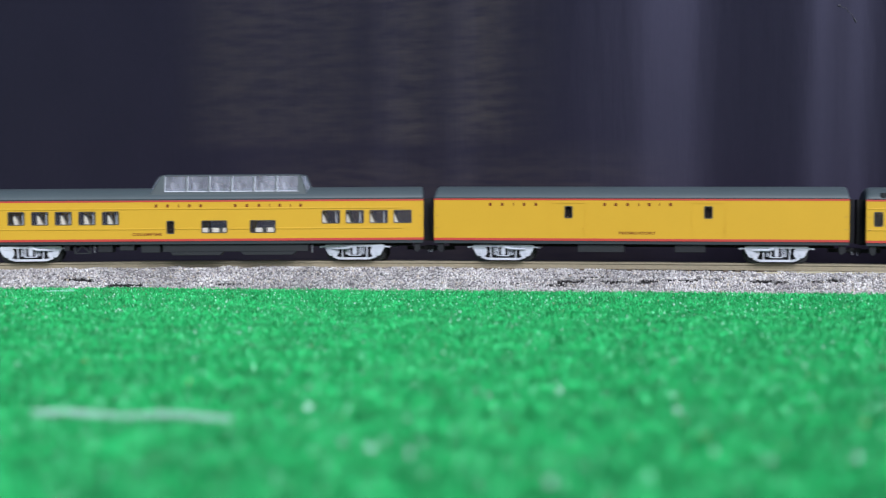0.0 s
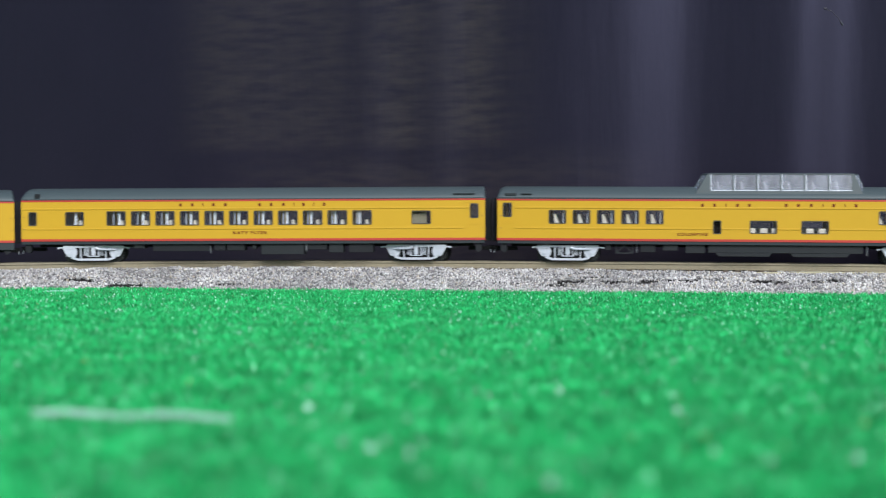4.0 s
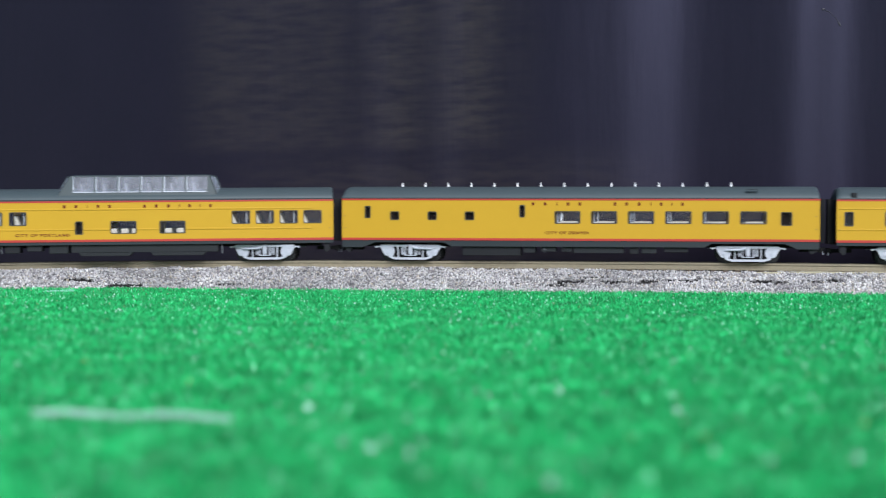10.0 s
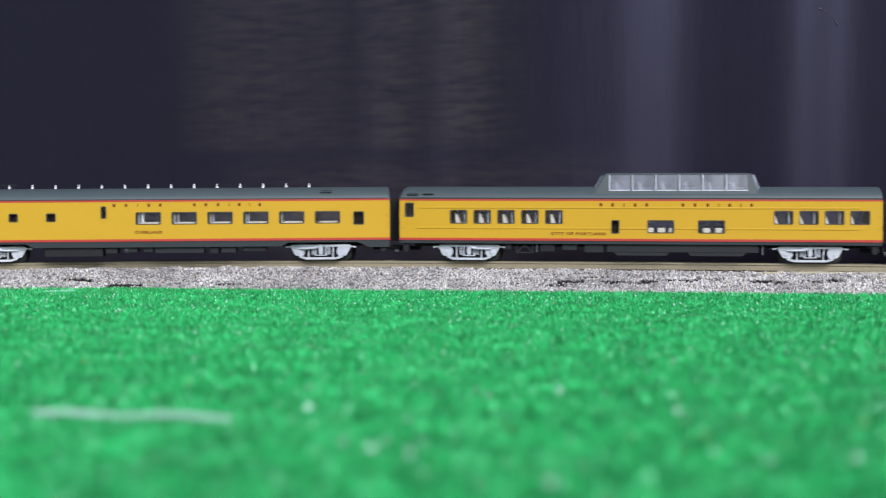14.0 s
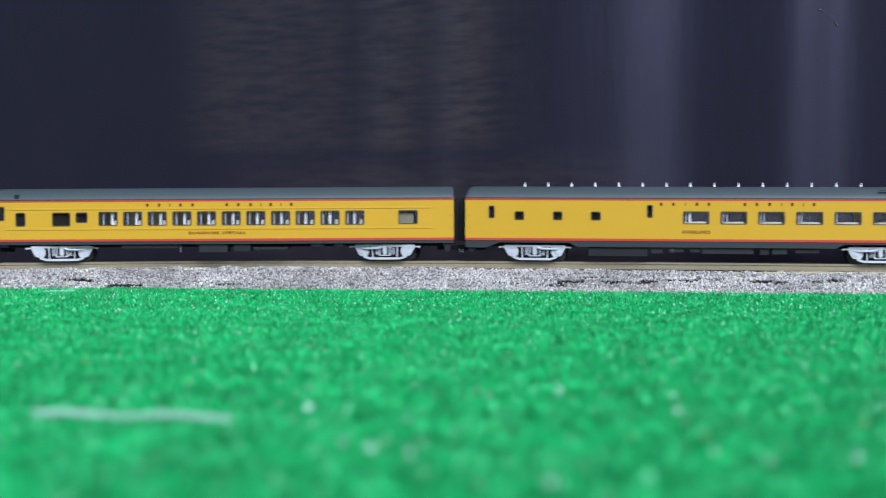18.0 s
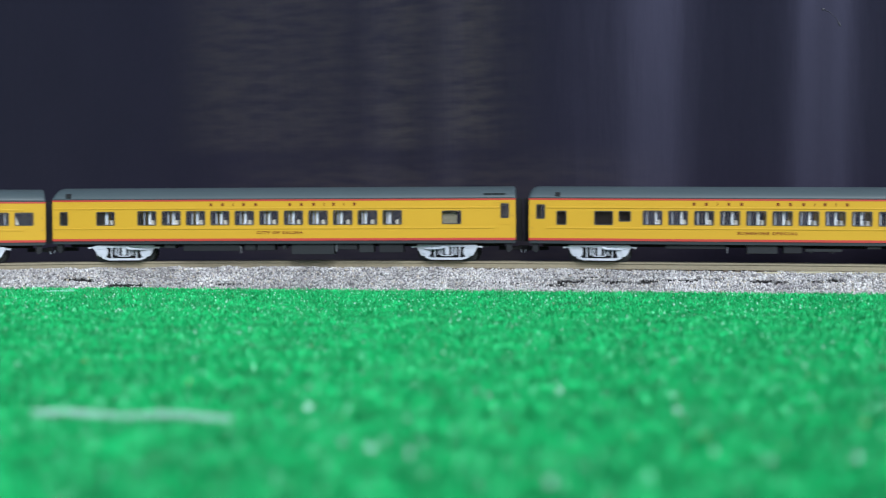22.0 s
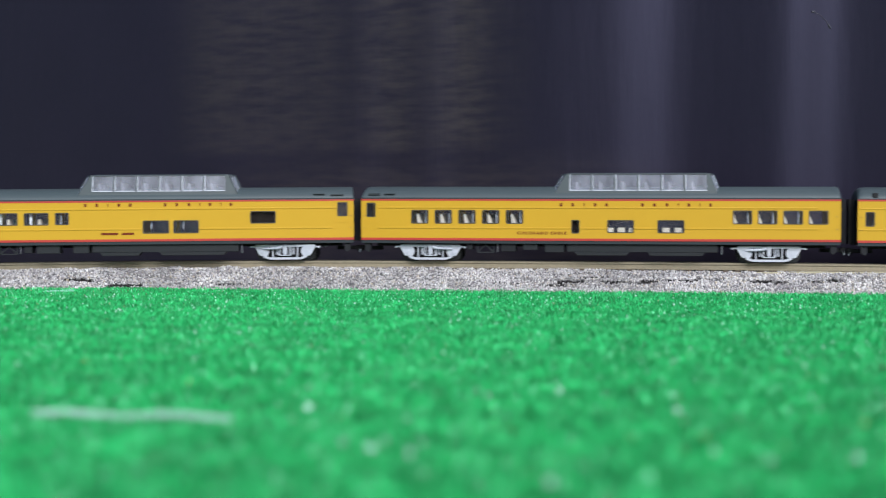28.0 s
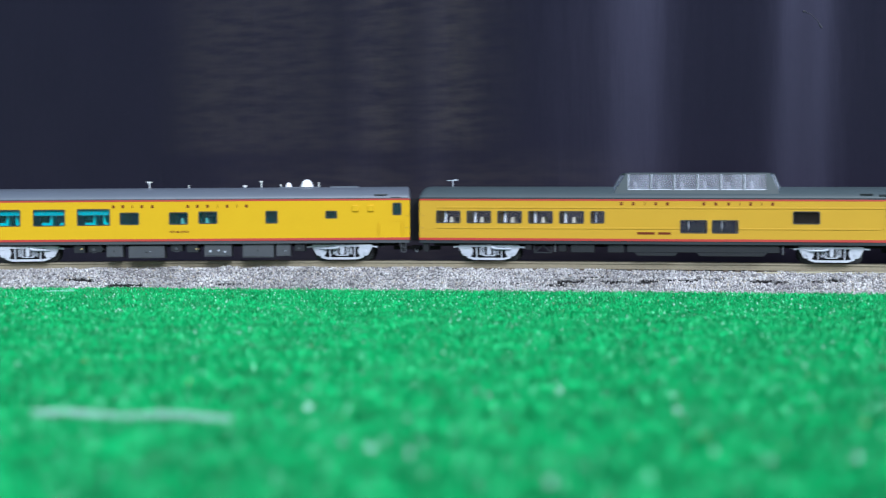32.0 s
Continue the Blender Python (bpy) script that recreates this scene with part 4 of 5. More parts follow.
        for a, b in zip(rings, rings[1:]):
            for i in range(20):
                bm.faces.new((a[i], a[(i + 1) % 20], b[(i + 1) % 20], b[i]))
        bm.faces.new(rings[-1])
        bm.faces.new(rings[0][::-1])
        part("radome", finish(bm, "radome", True), WHITE, car, label, (x - c, -1.2, RIDGE))
    bm = bmesh.new()
    bm_box(bm, 111.0 - c, 125.0 - c, -3.5, 1.5, RIDGE - 0.3, RIDGE + 0.12)
    part("roof_plate", bm, ROOF_LIGHT, car)
    bm = bmesh.new()
    bm_box(bm, 128.5 - c, 138.5 - c, -3.5, 3.5, RIDGE - 0.3, RIDGE + 0.25)
    part("roof_hatch", bm, ROOF_LIGHT, car)
    for x, h, w in ((65.0, 2.3, 1.9), (78.9, 1.0, 0.5), (98.6, 0.8, 1.4), (104.3, 2.3, 1.1), (111.1, 1.0, 0.5), (124.5, 1.7, 0.5)):
        bm = bmesh.new()
        rod(bm, (0, 0, -0.4), (0, 0, h), 0.24, 8)
        bm_box(bm, -w / 2, w / 2, -0.3, 0.3, h - 0.4, h)
        part("roof_aerial", bm, CHROME, car, "", (x - c, -1.2, RIDGE))
    for x in (137.7, 143.0):
        bm = bmesh.new()
        bm_box(bm, x - c - 1.1, x - c + 1.1, -HALF - 0.5, -HALF + 0.1, 16.6, 18.9)
        bevelled(bm, 0.3, 2)
        part("side_box", bm, YELLOW_BRIGHT, car, "small yellow box on the side")
    for x in (2.2, 154.2):
        bm = bmesh.new()
        for q in (-0.9, 0.9):
            rod(bm, (x - c + q, -HALF + 0.3, 2.4), (x - c + q, -HALF + 0.3, 6.4), 0.13, 6)
        for z in (2.5, 4.2):
            rod(bm, (x - c - 0.9, -HALF + 0.3, z), (x - c + 0.9, -HALF + 0.3, z), 0.13, 6)
        part("step_ladder", bm, SILL_LIGHT, car, "small grey boarding step")
    for x0, x1 in ((13.2, 21.7), (26.2, 37.1), (41.4, 52.7)):
        bm = bmesh.new()
        bm_box(bm, x0 - c, x1 - c, -HALF + 0.75, -HALF + 0.95, 15.9, 18.1)
        part("window_blind", bm, BLIND, car, "half-drawn teal window blind")
    for x in (145.7, 153.9):
        bm = bmesh.new()
        for q in (-0.35, 0.35):
            rod(bm, (x - c + q, -HALF - 0.25, 8.2), (x - c + q, -HALF - 0.25, 12.6), 0.09, 6)
        part("grab_rail", bm, YELLOW_BRIGHT, car)
    return car


# ---- setting: floor, green mat, ballast bed, track, cloth ----
RAIL_TOP = 9.64
TRACK_Y = HALF


CURVE_FROM, CURVE_R, CURVE_ARC = -98.7, 460.0, 1.0   # west of this the track bends towards the front


def dip(x):
    """The bed is humped a little: how far it sags away from the middle, in millimetres."""
    u = min(190.0, abs(x + 65.0))
    return -(3.1e-5 if x < -65 else 2.6e-5) * u * u


def track_at(s):
    """The place and heading of the track's middle at s millimetres along it."""
    a = (CURVE_FROM - s) / CURVE_R
    if a <= 0:
        return s, TRACK_Y, 0.0
    over = max(0.0, a - CURVE_ARC) * CURVE_R
    a = min(a, CURVE_ARC)
    return CURVE_FROM - CURVE_R * math.sin(a) - over * math.cos(a), TRACK_Y - CURVE_R * (1 - math.cos(a)) - over * math.sin(a), a


def beside(s, y):
    """The place at s along the track that lies where y would lie if it ran straight."""
    x0, y0, a = track_at(s)
    return x0 - (y - TRACK_Y) * math.sin(a), y0 + (y - TRACK_Y) * math.cos(a)


def sheet(name, xs, ys, height, material, label, category="", kind="structure", along=False):
    verts = [((x * MM, y * MM) if not along else tuple(k * MM for k in beside(x, y))) + (height(x, y) * MM,) for x in xs for y in ys]
    ny = len(ys)
    faces = [(i * ny + j, (i + 1) * ny + j, (i + 1) * ny + j + 1, i * ny + j + 1) for i in range(len(xs) - 1) for j in range(ny - 1)]
    me = bpy.data.meshes.new(name)
    me.from_pydata(verts, [], faces)
    me.materials.append(material)
    me.polygons.foreach_set("use_smooth", [True] * len(me.polygons))
    return tagged(new(name, me), label, category, "", kind)


bm = bmesh.new()
bm_box(bm, -9000, 9000, -9000, 9000, -60, -4)
fl = new("floor", finish(bm, "floor"))
fl.data.materials.append(FLOOR)
tagged(fl, "plain grey concrete floor under the layout", "floor", "", "structure")


def east(x):
    """From 0 to 1 along the bed: its foot lies lower and farther out towards the right end."""
    k = min(1.0, max(0.0, (x + 150) / 200))
    return k * k * (3 - 2 * k)


def mat_z(x, y):
    near_bed = min(1, max(0, (y + 150) / 110))
    bump = 0.9 * math.exp(-((x + 180) / 24) ** 2) * min(1, max(0, (y + 110) / 60))
    return 0.35 * noise.noise(Vector((x * 0.03, y * 0.03, 3.1))) + (dip(x) - 0.9 * east(x)) * near_bed + bump


def span(a, b, step):
    n = max(1, round((b - a) / step))
    return [a + (b - a) * i / n for i in range(n + 1)]


mat_xs = [-2600, -2000, -1200, -700] + span(-420, 320, 10) + [700, 1200, 2000, 2600]
mat_ys = [-1500, -1000, -700] + span(-460, -30, 10) + span(-27, 30, 3)
sheet("ground", mat_xs, mat_ys, mat_z, TURF, "bright green artificial grass mat", "grass mat")


def scatter(name, verts, faces, material, label, category):
    me = bpy.data.meshes.new(name)
    nv, nf = len(verts), len(faces)
    k = faces.shape[1]
    me.vertices.add(nv)
    me.vertices.foreach_set("co", (verts * MM).astype(np.float32).ravel())
    me.loops.add(nf * k)
    me.loops.foreach_set("vertex_index", faces.astype(np.int32).ravel())
    me.polygons.add(nf)
    me.polygons.foreach_set("loop_start", np.arange(0, nf * k, k, dtype=np.int32))
    me.update(calc_edges=True)
    me.validate()
    me.materials.append(material)
    return tagged(new(name, me), label, category, "", "stuff")


def fibre_field(rng):
    """Short bent fibres, denser towards the track, inside the wedge that the camera overlooks."""
    out_v, out_f, base = [], [], 0
    for y0, y1, count, tall, wide in ((-400, -300, 26000, 1.3, 0.34), (-300, -190, 52000, 1.2, 0.30), (-190, -90, 80000, 1.1, 0.30), (-90, -15, 110000, 1.0, 0.30)):
        y = rng.uniform(y0, y1, count)
        d = y + 516
        x = rng.uniform(-0.47, 0.17, count) * d
        z = np.array([mat_z(a, b) for a, b in zip(x[::16], y[::16])]).repeat(16)[:count]
        a = rng.uniform(0, 2 * np.pi, count)
        h = rng.uniform(0.35, 1.0, count) * tall * np.clip((-9.0 - y) / 32, 0.25, 1)
        w = rng.uniform(0.6, 1.2, count) * wide
        lean = rng.normal(0, 0.55, (count, 2)) * h[:, None]
        dx, dy = np.cos(a) * w / 2, np.sin(a) * w / 2
        p = np.stack([np.stack([x - dx, y - dy, z - 0.1], 1), np.stack([x + dx, y + dy, z - 0.1], 1),
                      np.stack([x + dx * 0.6 + lean[:, 0], y + dy * 0.6 + lean[:, 1], z + h], 1), np.stack([x - dx * 0.6 + lean[:, 0], y - dy * 0.6 + lean[:, 1], z + h], 1)], 1)
        out_v.append(p.reshape(-1, 3))
        out_f.append(base + np.arange(count * 4).reshape(-1, 4))
        base += count * 4
    return np.concatenate(out_v), np.concatenate(out_f)


ICO = bmesh.new()
bmesh.ops.create_icosphere(ICO, subdivisions=1, radius=1.0)
ICO_V = np.array([v.co[:] for v in ICO.verts])
ICO_F = np.array([[v.index for v in f.verts] for f in ICO.faces])
ICO.free()


def pebbles(rng, x, y, z, size):
    n = len(x)
    v = np.repeat(ICO_V[None], n, 0) * rng.uniform(0.7, 1.3, (n, len(ICO_V), 1))
    v = v * (rng.uniform(0.6, 1.2, (n, 1, 3)) * size[:, None, None])
    a = rng.uniform(0, 2 * np.pi, n)
    ca, sn = np.cos(a)[:, None], np.sin(a)[:, None]
    v = np.stack([v[..., 0] * ca - v[..., 1] * sn, v[..., 0] * sn + v[..., 1] * ca, v[..., 2]], 2)
    v += np.stack([x, y, z], 1)[:, None]
    f = np.arange(n)[:, None, None] * len(ICO_V) + ICO_F[None]
    return v.reshape(-1, 3), f.reshape(-1, 3)


rng = np.random.default_rng(5)
scatter("grass_fibres", *fibre_field(rng), BLADES, "short bright green fibres of the grass mat", "grass")

n = 1150
sy = np.where(np.arange(n) < 850, -400 + 375 * rng.uniform(0, 1, n) ** 0.8, rng.uniform(-150, -26, n))
sx = rng.uniform(-0.47, 0.17, n) * (sy + 516)
scatter("pale_specks", *pebbles(rng, sx, sy, np.where(sy > -45, 0.62, 1.0), rng.uniform(0.08, 0.2, n) * np.where(np.arange(n) < 850, 1.1, 1.35)), SPECKS, "pale dust specks caught in the grass mat", "dust")


FLECKS = [(-44.8, -329.3, 0.78), (-34.4, -357.8, 0.46), (-30.5, -361.2, 0.5), (-30.1, -355.2, 0.42), (-25.8, -364.7, 0.55), (-25.7, -357.0, 0.42), (1.0, -309.5, 0.33), (-14.5, -306.8, 0.62), (22.3, -266.6, 0.42), (1.5, -326.0, 0.6), (19.5, -309.9, 0.35), (-23.7, -313.0, 0.47), (-10.4, -378.4, 0.51), (19.3, -360.3, 0.56), (-104.5, -282.3, 0.42), (-92.5, -267.8, 0.33), (-30.5, -338.4, 0.42), (5.1, -358.4, 0.4), (10.4, -363.1, 0.5), (-50.1, -307.2, 0.3), (-32.9, -189.4, 0.28), (19.3, -207.5, 0.25), (-46.3, -287.5, 0.3), (-38.6, -252.6, 0.34), (-86.4, -215.4, 0.31), (-96.1, -213.9, 0.31), (-8.9, -153.0, 0.31), (1.2, -262.1, 0.36), (-94.1, -175.0, 0.3)]
DRY = [(-69.0, -302.7, 0.3), (4.5, -347.7, 0.42), (23.2, -334.5, 0.4), (-3.7, -349.8, 0.36), (-17.3, -345.1, 0.3), (-95.3, -276.7, 0.25), (-18.4, -122.4, 0.2)]
PALE = mat("pale_mat_fleck", (0.37, 0.60, 0.47), 0.5, var=0.12)
STRAW = mat("brown_straw_fleck", (0.24, 0.15, 0.07), 0.7, var=0.15)
for x, y, r in FLECKS + DRY:
    dry = (x, y, r) in DRY
    fv, ff = pebbles(rng, np.array([x]), np.array([y]), np.array([1.35]), np.array([0.9 * r]))
    me = bpy.data.meshes.new("fleck")
    me.from_pydata((fv * MM).tolist(), [], ff.tolist())
    me.materials.append(STRAW if dry else PALE)
    tagged(new("fleck", me), "brown dry fleck lying in the green grass mat" if dry else "pale fleck lying in the green grass mat", "fleck", "flecks on the grass mat")


# dark clefts in the ballast: middle along and across the bed, half length, half width
CLEFTS = [(-203.5, -8.3, 5.5, 0.8), (-187, -12.3, 6.5, 0.7), (-36.0, -11.6, 5.5, 0.55), (-31.0, -9.2, 4.5, 0.75), (-15.5, -9.8, 5.5, 0.6), (-5.5, -9.2, 3.5, 0.8),
          (4.5, -7.6, 6.5, 0.6), (15.0, -6.2, 6.0, 0.5), (-23.5, -6.3, 5.0, 0.4), (34.0, -8.5, 7.0, 0.6), (52.0, -6.8, 6.0, 0.5), (-52.0, -11.0, 5.0, 0.35), (-150, -11.8, 5.0, 0.4)]


def crack(x, y):
    """Where the bed has split into short clefts that run along it, 0 to 1."""
    if y > -2.0 or y < -14.5:
        return 0.0
    best = 0.0
    for cx, cy, hl, hw in CLEFTS:
        u = (x - cx) / hl
        if abs(u) < 1.4:
            v = (y - cy - 0.7 * noise.noise(Vector((x * 0.22, cy, 21.0))) - 0.5 * u * math.sin(cx)) / (1.5 * hw * (0.7 + 0.9 * abs(noise.noise(Vector((x * 0.5, cy, 3.0))))))
            best = max(best, 1.5 - 1.1 * (u * u) ** 1.5 - v * v)
    return max(0.0, min(1.0, best))


def bed_z(x, y):
    """The ballast bed: a shoulder, a flat top and the far shoulder."""
    toe = -15.7 - 3.5 * east(x) + 1.1 * noise.noise(Vector((x * 0.035, 0.3, 7.0)))
    if y < -1.5:
        k = max(0.0, (y - toe) / (-1.5 - toe))
        z = 6.6 * (0.65 * k + 0.35 * k ** 0.6)
    elif y < 21:
        z = 6.6 + min(0.45, (y + 1.5) * 0.15)
    else:
        z = 7.0 - (y - 21) * 0.45
    return z - 0.6 - 0.65 * east(x) - 2.4 * crack(x, y) + dip(x) + 0.45 * noise.noise(Vector((x * 0.08, y * 0.2, 1.0))) + 0.55 * noise.noise(Vector((x * 0.16, y * 0.55, 4.0)))


bed_xs = [-2000, -1500, -1000] + span(-700, -440, 20) + span(-420, -240, 6) + span(-237, 100, 2) + span(105, 320, 6) + [700, 1500, 2500]
bed_ys = span(-23.0, 2.5, 0.5) + span(4, 38, 1.7)
sheet("ballast_bed", bed_xs, bed_ys, bed_z, EARTH, "raised bed of grey ballast under the track", "ballast", along=True)
n = 80000
bx = rng.uniform(-300, 200, n)
by = np.where(rng.uniform(0, 1, n) < 0.92, rng.uniform(-20.5, 3.5, n), rng.uniform(3.5, 22, n))
bz = np.array([bed_z(a, b) for a, b in zip(bx, by)]) + rng.uniform(-0.1, 0.4, n)
wx, wy = np.array([beside(a, b) for a, b in zip(bx, by)]).T
cleft = np.array([crack(a, b) for a, b in zip(bx, by)])
above = bz > -0.2 + np.array([dip(a) - 0.9 * east(a) for a in bx])
keep = above & (cleft < 0.45)
scatter("ballast_stones", *pebbles(rng, wx[keep], wy[keep], bz[keep], 0.17 + 0.3 * rng.uniform(0, 1, keep.sum()) ** 1.5), STONES, "loose grey and white ballast stones", "ballast")
n = 9000
gx = rng.uniform(-110, 100, n)
gy = -14.6 - 3.3 * np.array([east(a) for a in gx]) + np.abs(rng.normal(0, 1.9, n))
gz = np.array([bed_z(a, b) for a, b in zip(gx, gy)]) + rng.uniform(0.05, 0.3, n)
few = rng.uniform(0, 1, n) < np.clip((gx + 110) / 70, 0, 1) * np.array([0.5 + noise.noise(Vector((a * 0.05, 2.0, 9.0))) for a in gx])
scatter("pale_grit", *pebbles(rng, gx[few], gy[few], gz[few], rng.uniform(0.12, 0.3, few.sum())), GRIT, "fine pale grit along the foot of the ballast", "grit")
keep = (cleft >= 0.45)
# Near-black crumbs fill the clefts: the shade there is put into their colour.
CLEFT_DARK = island_mat("dark_cleft_crumbs", [(0, (0.008, 0.008, 0.009)), (1, (0.04, 0.038, 0.036))], 0.9, 0.1)
scatter("cleft_crumbs", *pebbles(rng, wx[keep], wy[keep], bz[keep] + 2.0 * cleft[keep], rng.uniform(0.25, 0.45, keep.sum())), CLEFT_DARK, "dark soil crumbs in the clefts of the ballast", "soil")

# the track: two tan rails on sleepers
track = new("model_track")
tagged(track, "model track with tan rails on grey ballast", "track")
SECTION = [(-1.3, 0.0), (0.95, 0.0), (0.95, 0.28), (0.25, 0.5), (0.25, 1.35), (0.55, 1.55), (0.55, 2.1), (-0.55, 2.1), (-0.55, 1.55), (-0.25, 1.35), (-0.25, 0.5), (-1.3, 0.3)]
for s in (-1, 1):
    bm = bmesh.new()
    rings = []
    for x in [-2000, -1500, -1000] + span(-700, -440, 20) + span(-420, 320, 10) + [2500]:
        flat = [beside(x, TRACK_Y + s * 5.0 + v) for v, z in SECTION]
        rings.append([bm.verts.new((q[0] * MM, q[1] * MM, (RAIL_TOP - 2.9 + z * (1.19 + TRUCK_UP / 2.1) + dip(x)) * MM)) for q, (v, z) in zip(flat, SECTION)])
    for a, b in zip(rings, rings[1:]):
        for i in range(len(SECTION)):
            j = (i + 1) % len(SECTION)
            bm.faces.new((a[i], b[i], b[j], a[j]))
    bm.faces.new(rings[0])
    bm.faces.new(rings[-1][::-1])
    part("rail", bm, RAIL, track, "tan weathered rail")
# Pale strips added for the pale line along the rail's foot.
EDGE = mat("pale_foot_strip", (0.36, 0.33, 0.22), 0.7, var=0.2, fine=500, coarse=60)
for x0, x1 in ((20, 320), (-330, -228)):
    bm = bmesh.new()
    rings = []
    for x in span(x0, x1, 6):
        drop = 0.25 * noise.noise(Vector((x * 0.06, 4.0, 2.0))) - 0.7 * max(0.0, 1 - (x - 20) / 30 if x0 > 0 else 1 + (x + 228) / 20)
        ring = []
        for y, z in ((1.2, -1.2), (1.2, -0.12), (1.75, -0.02), (1.75, -1.2)):
            q = beside(x, y)
            ring.append(bm.verts.new((q[0] * MM, q[1] * MM, (RAIL_TOP - 2.9 + z + drop + dip(x)) * MM)))
        rings.append(ring)
    for a, b in zip(rings, rings[1:]):
        for i in range(4):
            j = (i + 1) % 4
            bm.faces.new((a[i], b[i], b[j], a[j]))
    bm.faces.new(rings[0])
    bm.faces.new(rings[-1][::-1])
    part("foot_strip", bm, EDGE, track, "pale tan strip along the foot of the rail")
for k in range(-76, 52):
    part("sleeper", box_mesh(("sleeper",), -0.8, 0.8, -7.8, 7.8, -1.4, 0), TIE, track, "", (*track_at(k * 4.0)[:2], RAIL_TOP - 2.92 + dip(k * 4.0))).rotation_euler.z = track_at(k * 4.0)[2]

# a pale scrap on the mat
bm = bmesh.new()
prev = None
for i in range(27):
    k = i / 26
    x = -26.0 * (1 - k)
    p = (x, 0.5 * math.sin(k * 4.2), 0.85 + 0.2 * math.sin(k * 11))
    if prev:
        rod(bm, prev, p, 0.52, 8)
    prev = p
th = new("white_thread", finish(bm, "white_thread"))
th.data.materials.append(mat("pale_thread", (0.235, 0.40, 0.315), 0.5, var=0.3, coarse=130))
tagged(th, "short white thread lying on the green grass mat", "thread")
th.location = (-0.0524, -0.3370, 0)

# wisps of pale fibre and a dark crumb on the mat
WISP = mat("pale_wisp", (0.22, 0.52, 0.36), 0.6, var=0.1)
for wx0, wx1, wy0 in ((-196.5, -186.5, -55.0), (59.8, 68.0, -56.0)):
    bm = bmesh.new()
    for row in range(3):
        prev = None
        for i in range(9):
            k = i / 8
            x, y = wx0 + (wx1 - wx0) * k, wy0 + 1.1 * row + 0.5 * math.sin(3.1 * k + row)
            p = (x, y, mat_z(x, y) + 0.65 + 0.2 * math.sin(5 * k + 2 * row))
            if prev:
                rod(bm, prev, p, 0.13, 6)
            prev = p
    wisp = new("fibre_wisp", finish(bm, "fibre_wisp"))
    wisp.data.materials.append(WISP)
    tagged(wisp, "loose pale wisp of fibre on the green grass mat", "fibre")
fv, ff = pebbles(rng, np.array([35.0]), np.array([-263.0]), np.array([0.9]), np.array([0.5]))
me = bpy.data.meshes.new("crumb")
me.from_pydata((fv * MM).tolist(), [], ff.tolist())
me.materials.append(TIE)
tagged(new("crumb", me), "dark brown crumb lying in the green grass mat", "crumb")

# ---- the hanging cloth ----
# bands where the cloth turns away to the right: place, half width, slope
FOLDS = [(1, 13, 0.48), (-23, 17, 0.18), (61, 11, 0.60), (-109, 9, 0.16), (-80, 8, 0.18), (-160, 30, 0.12), (112, 13, 0.5)]
rf = random.Random(4)
FOLDS += [(s * (260 + 55 * k) - (150 if s < 0 else 60), rf.uniform(10, 22), rf.uniform(0.2, 0.45) * (1 if k % 2 else -1)) for k in range(30) for s in (-1, 1)]


def fold_y(x, z):
    y = -0.30 * min(150.0, max(-330.0, x))
    for xi, wi, ai in FOLDS:
        u = (x - xi - 0.015 * (z - 60)) / wi
        y += ai * wi * 0.886 * math.erf(u)
    return y


curtain = new("dark_curtain")
tagged(curtain, "dark blue-black satin cloth hanging in folds behind the track", "curtain")
curtain.location = (0, 0.072, 0)


def cloth_panel(x0, x1, step, back):
    zs = span(-4, 520, 26)
    xs = span(x0, x1, step)
    me = bpy.data.meshes.new("cloth_panel")
    verts = [(x * MM, (fold_y(x, z) + back) * MM, z * MM) for x in xs for z in zs]
    nz = len(zs)
    faces = [(i * nz + j, (i + 1) * nz + j, (i + 1) * nz + j + 1, i * nz + j + 1) for i in range(len(xs) - 1) for j in range(nz - 1)]
    me.from_pydata(verts, [], faces)
    me.polygons.foreach_set("use_smooth", [True] * len(me.polygons))
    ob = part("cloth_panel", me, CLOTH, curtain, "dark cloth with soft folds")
    md = ob.modifiers.new("thickness", "SOLIDIFY")
    md.thickness = 0.12 * MM
    md.offset = 1
    return ob


PANEL = cloth_panel(-2300, 2100, 2, 0.0)
SCUFF = mat("pale_scuff", (0.032, 0.031, 0.04), 0.6, var=0.1)
bm = bmesh.new()
prev = None
for k in range(9):
    x, z = 60.5 + 0.85 * k, 100.8 - 0.09 * k * k + 0.25 * math.sin(k * 2.3)
    q = (x, fold_y(x, z) - 0.15, z)
    if prev:
        rod(bm, prev, q, 0.1 if k not in (1, 8) else 0.34, 6)
    prev = q
part("scuff", bm, SCUFF, PANEL, "faint pale scuff on the cloth")

# ---- the train, from its head to its tail ----
GAP = 5.38
PITCH = LONG + GAP
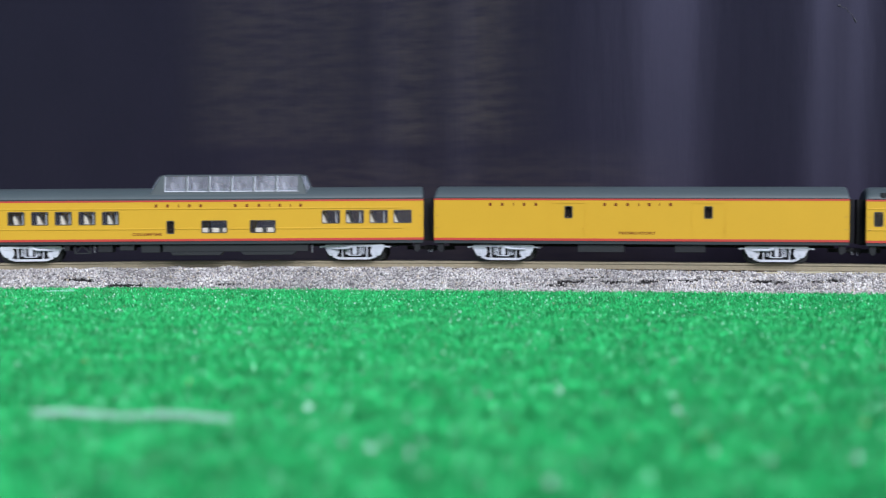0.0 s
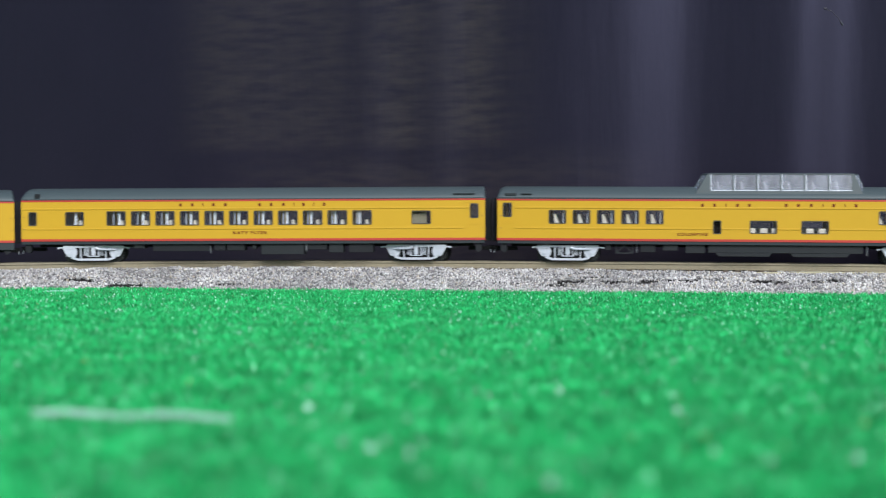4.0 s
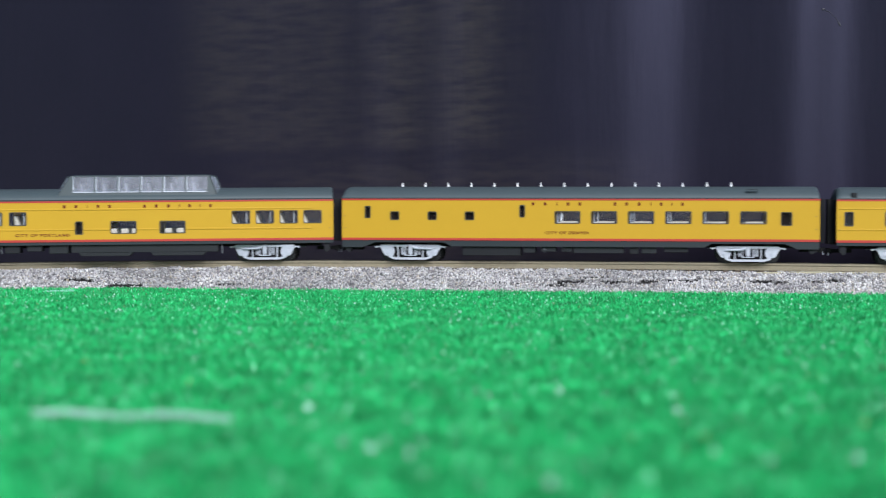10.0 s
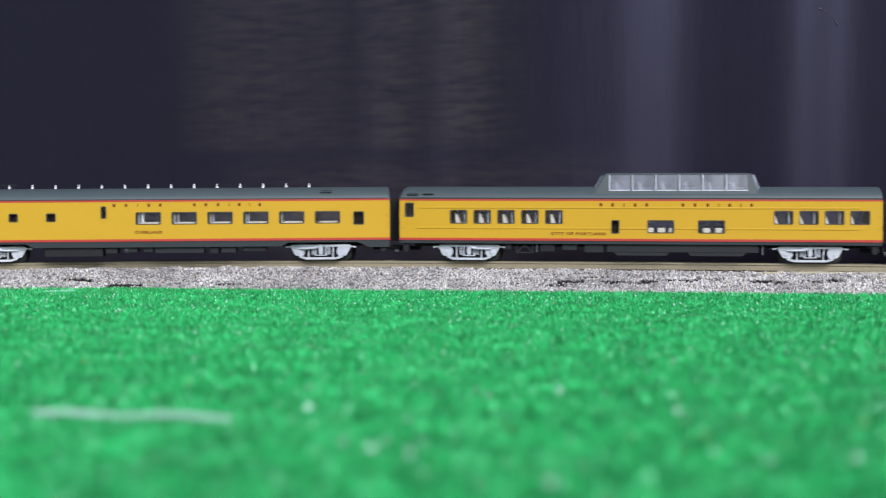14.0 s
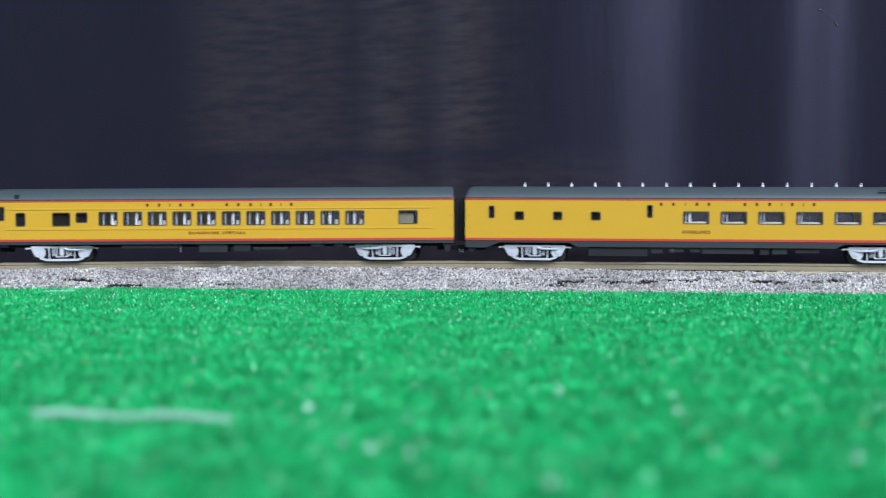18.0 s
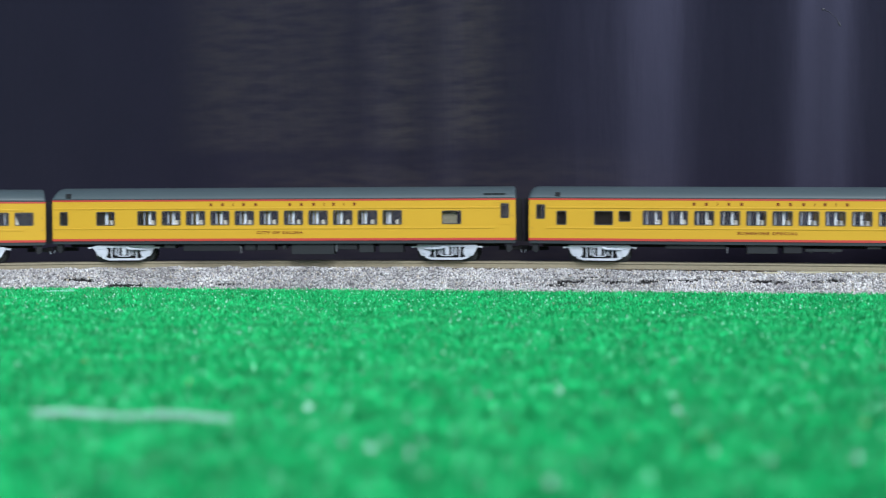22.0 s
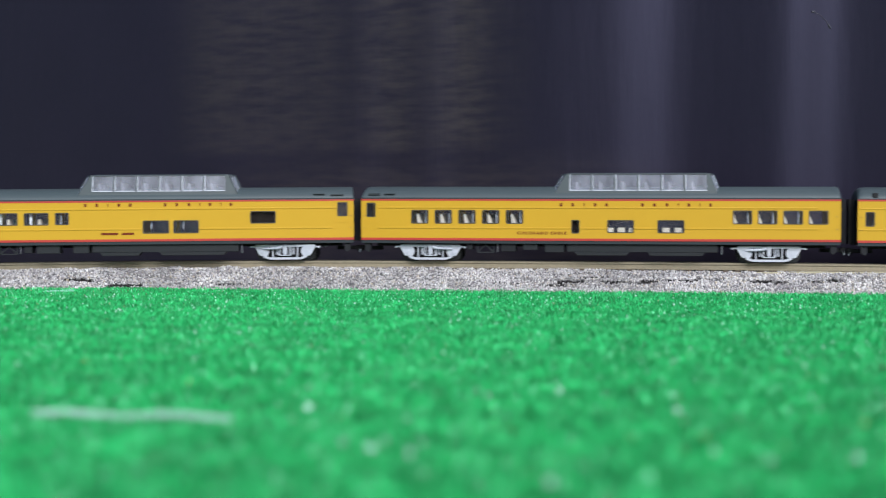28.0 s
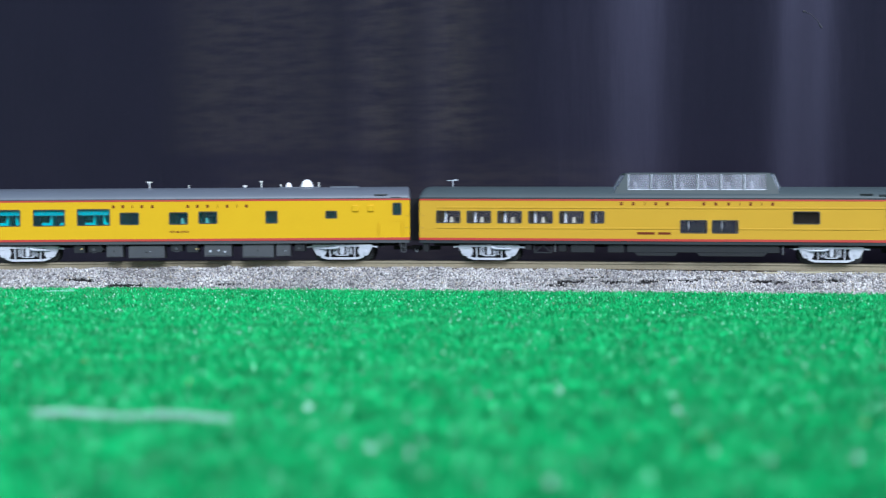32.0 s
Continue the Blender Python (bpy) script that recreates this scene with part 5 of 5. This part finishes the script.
CARS = [
    (coach(None), LONG, 2 * PITCH + 138.8 + GAP),
    (baggage(("PROMONTORY", 63.2, 75.4, 9.0, 10.0)), 138.8, 2 * PITCH),
    (dome_car(("COLUMBINE", 60.7, 70.9, 8.7, 9.7)), LONG, PITCH),
    (coach(("KATY FLYER", 74.3, 86.2, 9.1, 10.1)), LONG, 0.0),
    (diner(("CITY OF DENVER", 70.4, 85.4, 9.0, 10.0)), LONG, -1 * PITCH),
    (dome_car(("CITY OF PORTLAND", 52.3, 70.8, 8.7, 9.7)), LONG, -2 * PITCH),
    (diner(("OVERLAND", 73.4, 82.7, 9.4, 10.5)), LONG, -3 * PITCH),
    (long_coach(("SUNSHINE SPECIAL", 69.7, 89.6, 9.1, 10.1)), LONG, -4 * PITCH),
    (coach(("CITY OF SALINA", 72.0, 88.1, 9.1, 10.1)), LONG, -5 * PITCH),
    (dome_car(("COLORADO EAGLE", 54.1, 70.9, 8.9, 9.9)), LONG, -6 * PITCH),
    (lounge_dome_car(), LONG, -7 * PITCH + 0.5),
    (business_car(), 156.5, -7 * PITCH - 156.5 - GAP + 0.8),
]

# seconds and millimetres run by the train
RUN = [(0, -412.4), (0.5, -387.5), (1, -364.0), (1.5, -341.9), (2, -319.5), (2.5, -295.3), (3, -270.6), (3.5, -246.9), (5.5, -154.6), (6, -131.1), (6.5, -106.7), (7, -83.3), (7.5, -61.7), (8, -37.3), (8.5, -12.9), (9, 9.9), (9.5, 32.3), (10, 56.0), (10.5, 79.5), (11, 102.7), (11.5, 125.9), (12, 149.4), (12.5, 172.1), (13, 196.3), (13.5, 220.2), (14, 243.1), (14.5, 267.7), (16.5, 362.0)]
RUN += [(17, 386.1), (17.5, 409.9), (18, 432.8), (18.5, 455.8), (19, 480.0), (19.5, 503.0), (20, 526.4), (20.5, 550.3), (21, 573.4), (21.5, 596.1), (22, 621.5), (22.5, 646.2), (23, 669.9), (23.5, 690.5), (24, 712.7), (24.5, 735.3), (25, 759.6), (25.5, 783.8), (27.5, 873.9), (28, 897.2), (28.5, 921.3), (29, 944.6), (29.5, 967.8), (30, 990.9), (30.5, 1014.2), (31, 1037.1), (31.5, 1060.5), (32, 1083.9)]


def run_at(t):
    for (t0, s0), (t1, s1) in zip(RUN, RUN[1:]):
        if t <= t1:
            return s0 + (s1 - s0) * (t - t0) / (t1 - t0)
    return RUN[-1][1]


def car_pose(left, t0, t1, length):
    """A car whose two trucks stand on the track, and how far each truck turns under it."""
    (xa, ya, ha), (xb, yb, hb) = track_at(left + t0), track_at(left + t1)
    za, zb = dip(left + t0), dip(left + t1)
    head = math.atan2(yb - ya, xb - xa)
    tilt = -math.degrees(math.atan2(zb - za, t1 - t0))
    k = (length / 2 - t0) / (t1 - t0)
    m = pose((xa + (xb - xa) * k) * MM, (ya + (yb - ya) * k) * MM, (RAIL_TOP + za + (zb - za) * k) * MM, 0, tilt, math.degrees(head))
    return m, math.degrees(ha - head), math.degrees(hb - head)


def motions():
    for car, length, lead in CARS:
        pair = sorted([o for o in car.children if o.name.startswith("truck")], key=lambda o: o.location.x)
        t0, t1 = [o.location.x / MM + length / 2 for o in pair]
        rows = [(t, car_pose(s + lead, t0, t1, length)) for t, s in RUN]
        walk(car, [(t, r[0]) for t, r in rows])
        for k, o in enumerate(pair):
            at = o.location.copy()
            walk(o, [(t, Matrix.Translation(at) @ pose(0, 0, 0, 0, 0, r[k + 1])) for t, r in rows])
    turn = [(k / 15, run_at(k / 15)) for k in range(int(SECONDS * 15) + 1)]
    for w in WHEELS:
        at = w.location.copy()
        walk(w, [(t, Matrix.Translation(at) @ Matrix.Rotation((s - RUN[0][1]) / 3.05, 4, "Y")) for t, s in turn])
    sway = [(0, 1, 2), (1, -1, 0), (2, -2, -1), (3, -1, 2), (4.5, -5, -5), (6, -6, -6), (7, -5, -5), (8, -7, -7), (9, -5, -4), (10, -4, -4), (11, -6, -6), (12, -8, -7), (13, -10, -8), (14, -6, -3),
            (15.5, -6, -4), (17, -4, -5), (18, -5, -5), (19, -7, -4), (20, -6, -3), (21, -5, -4), (22, -4, -4), (23, -3, -2), (24, -1, 0), (24.5, 0, 2), (25, 0, 11), (25.5, 0, 4), (26.5, -4, -4), (28, -7, -8), (29, -5, -5), (30, -6, -6), (31, -9, -5), (32, -12, -7)]
    walk(PANEL, [(t, pose((0.7 * a + 0.3 * b) * MM, 0, 0.25 * b * MM, 0, 0, 0.3 * b)) for t, a, b in sway])


motions()
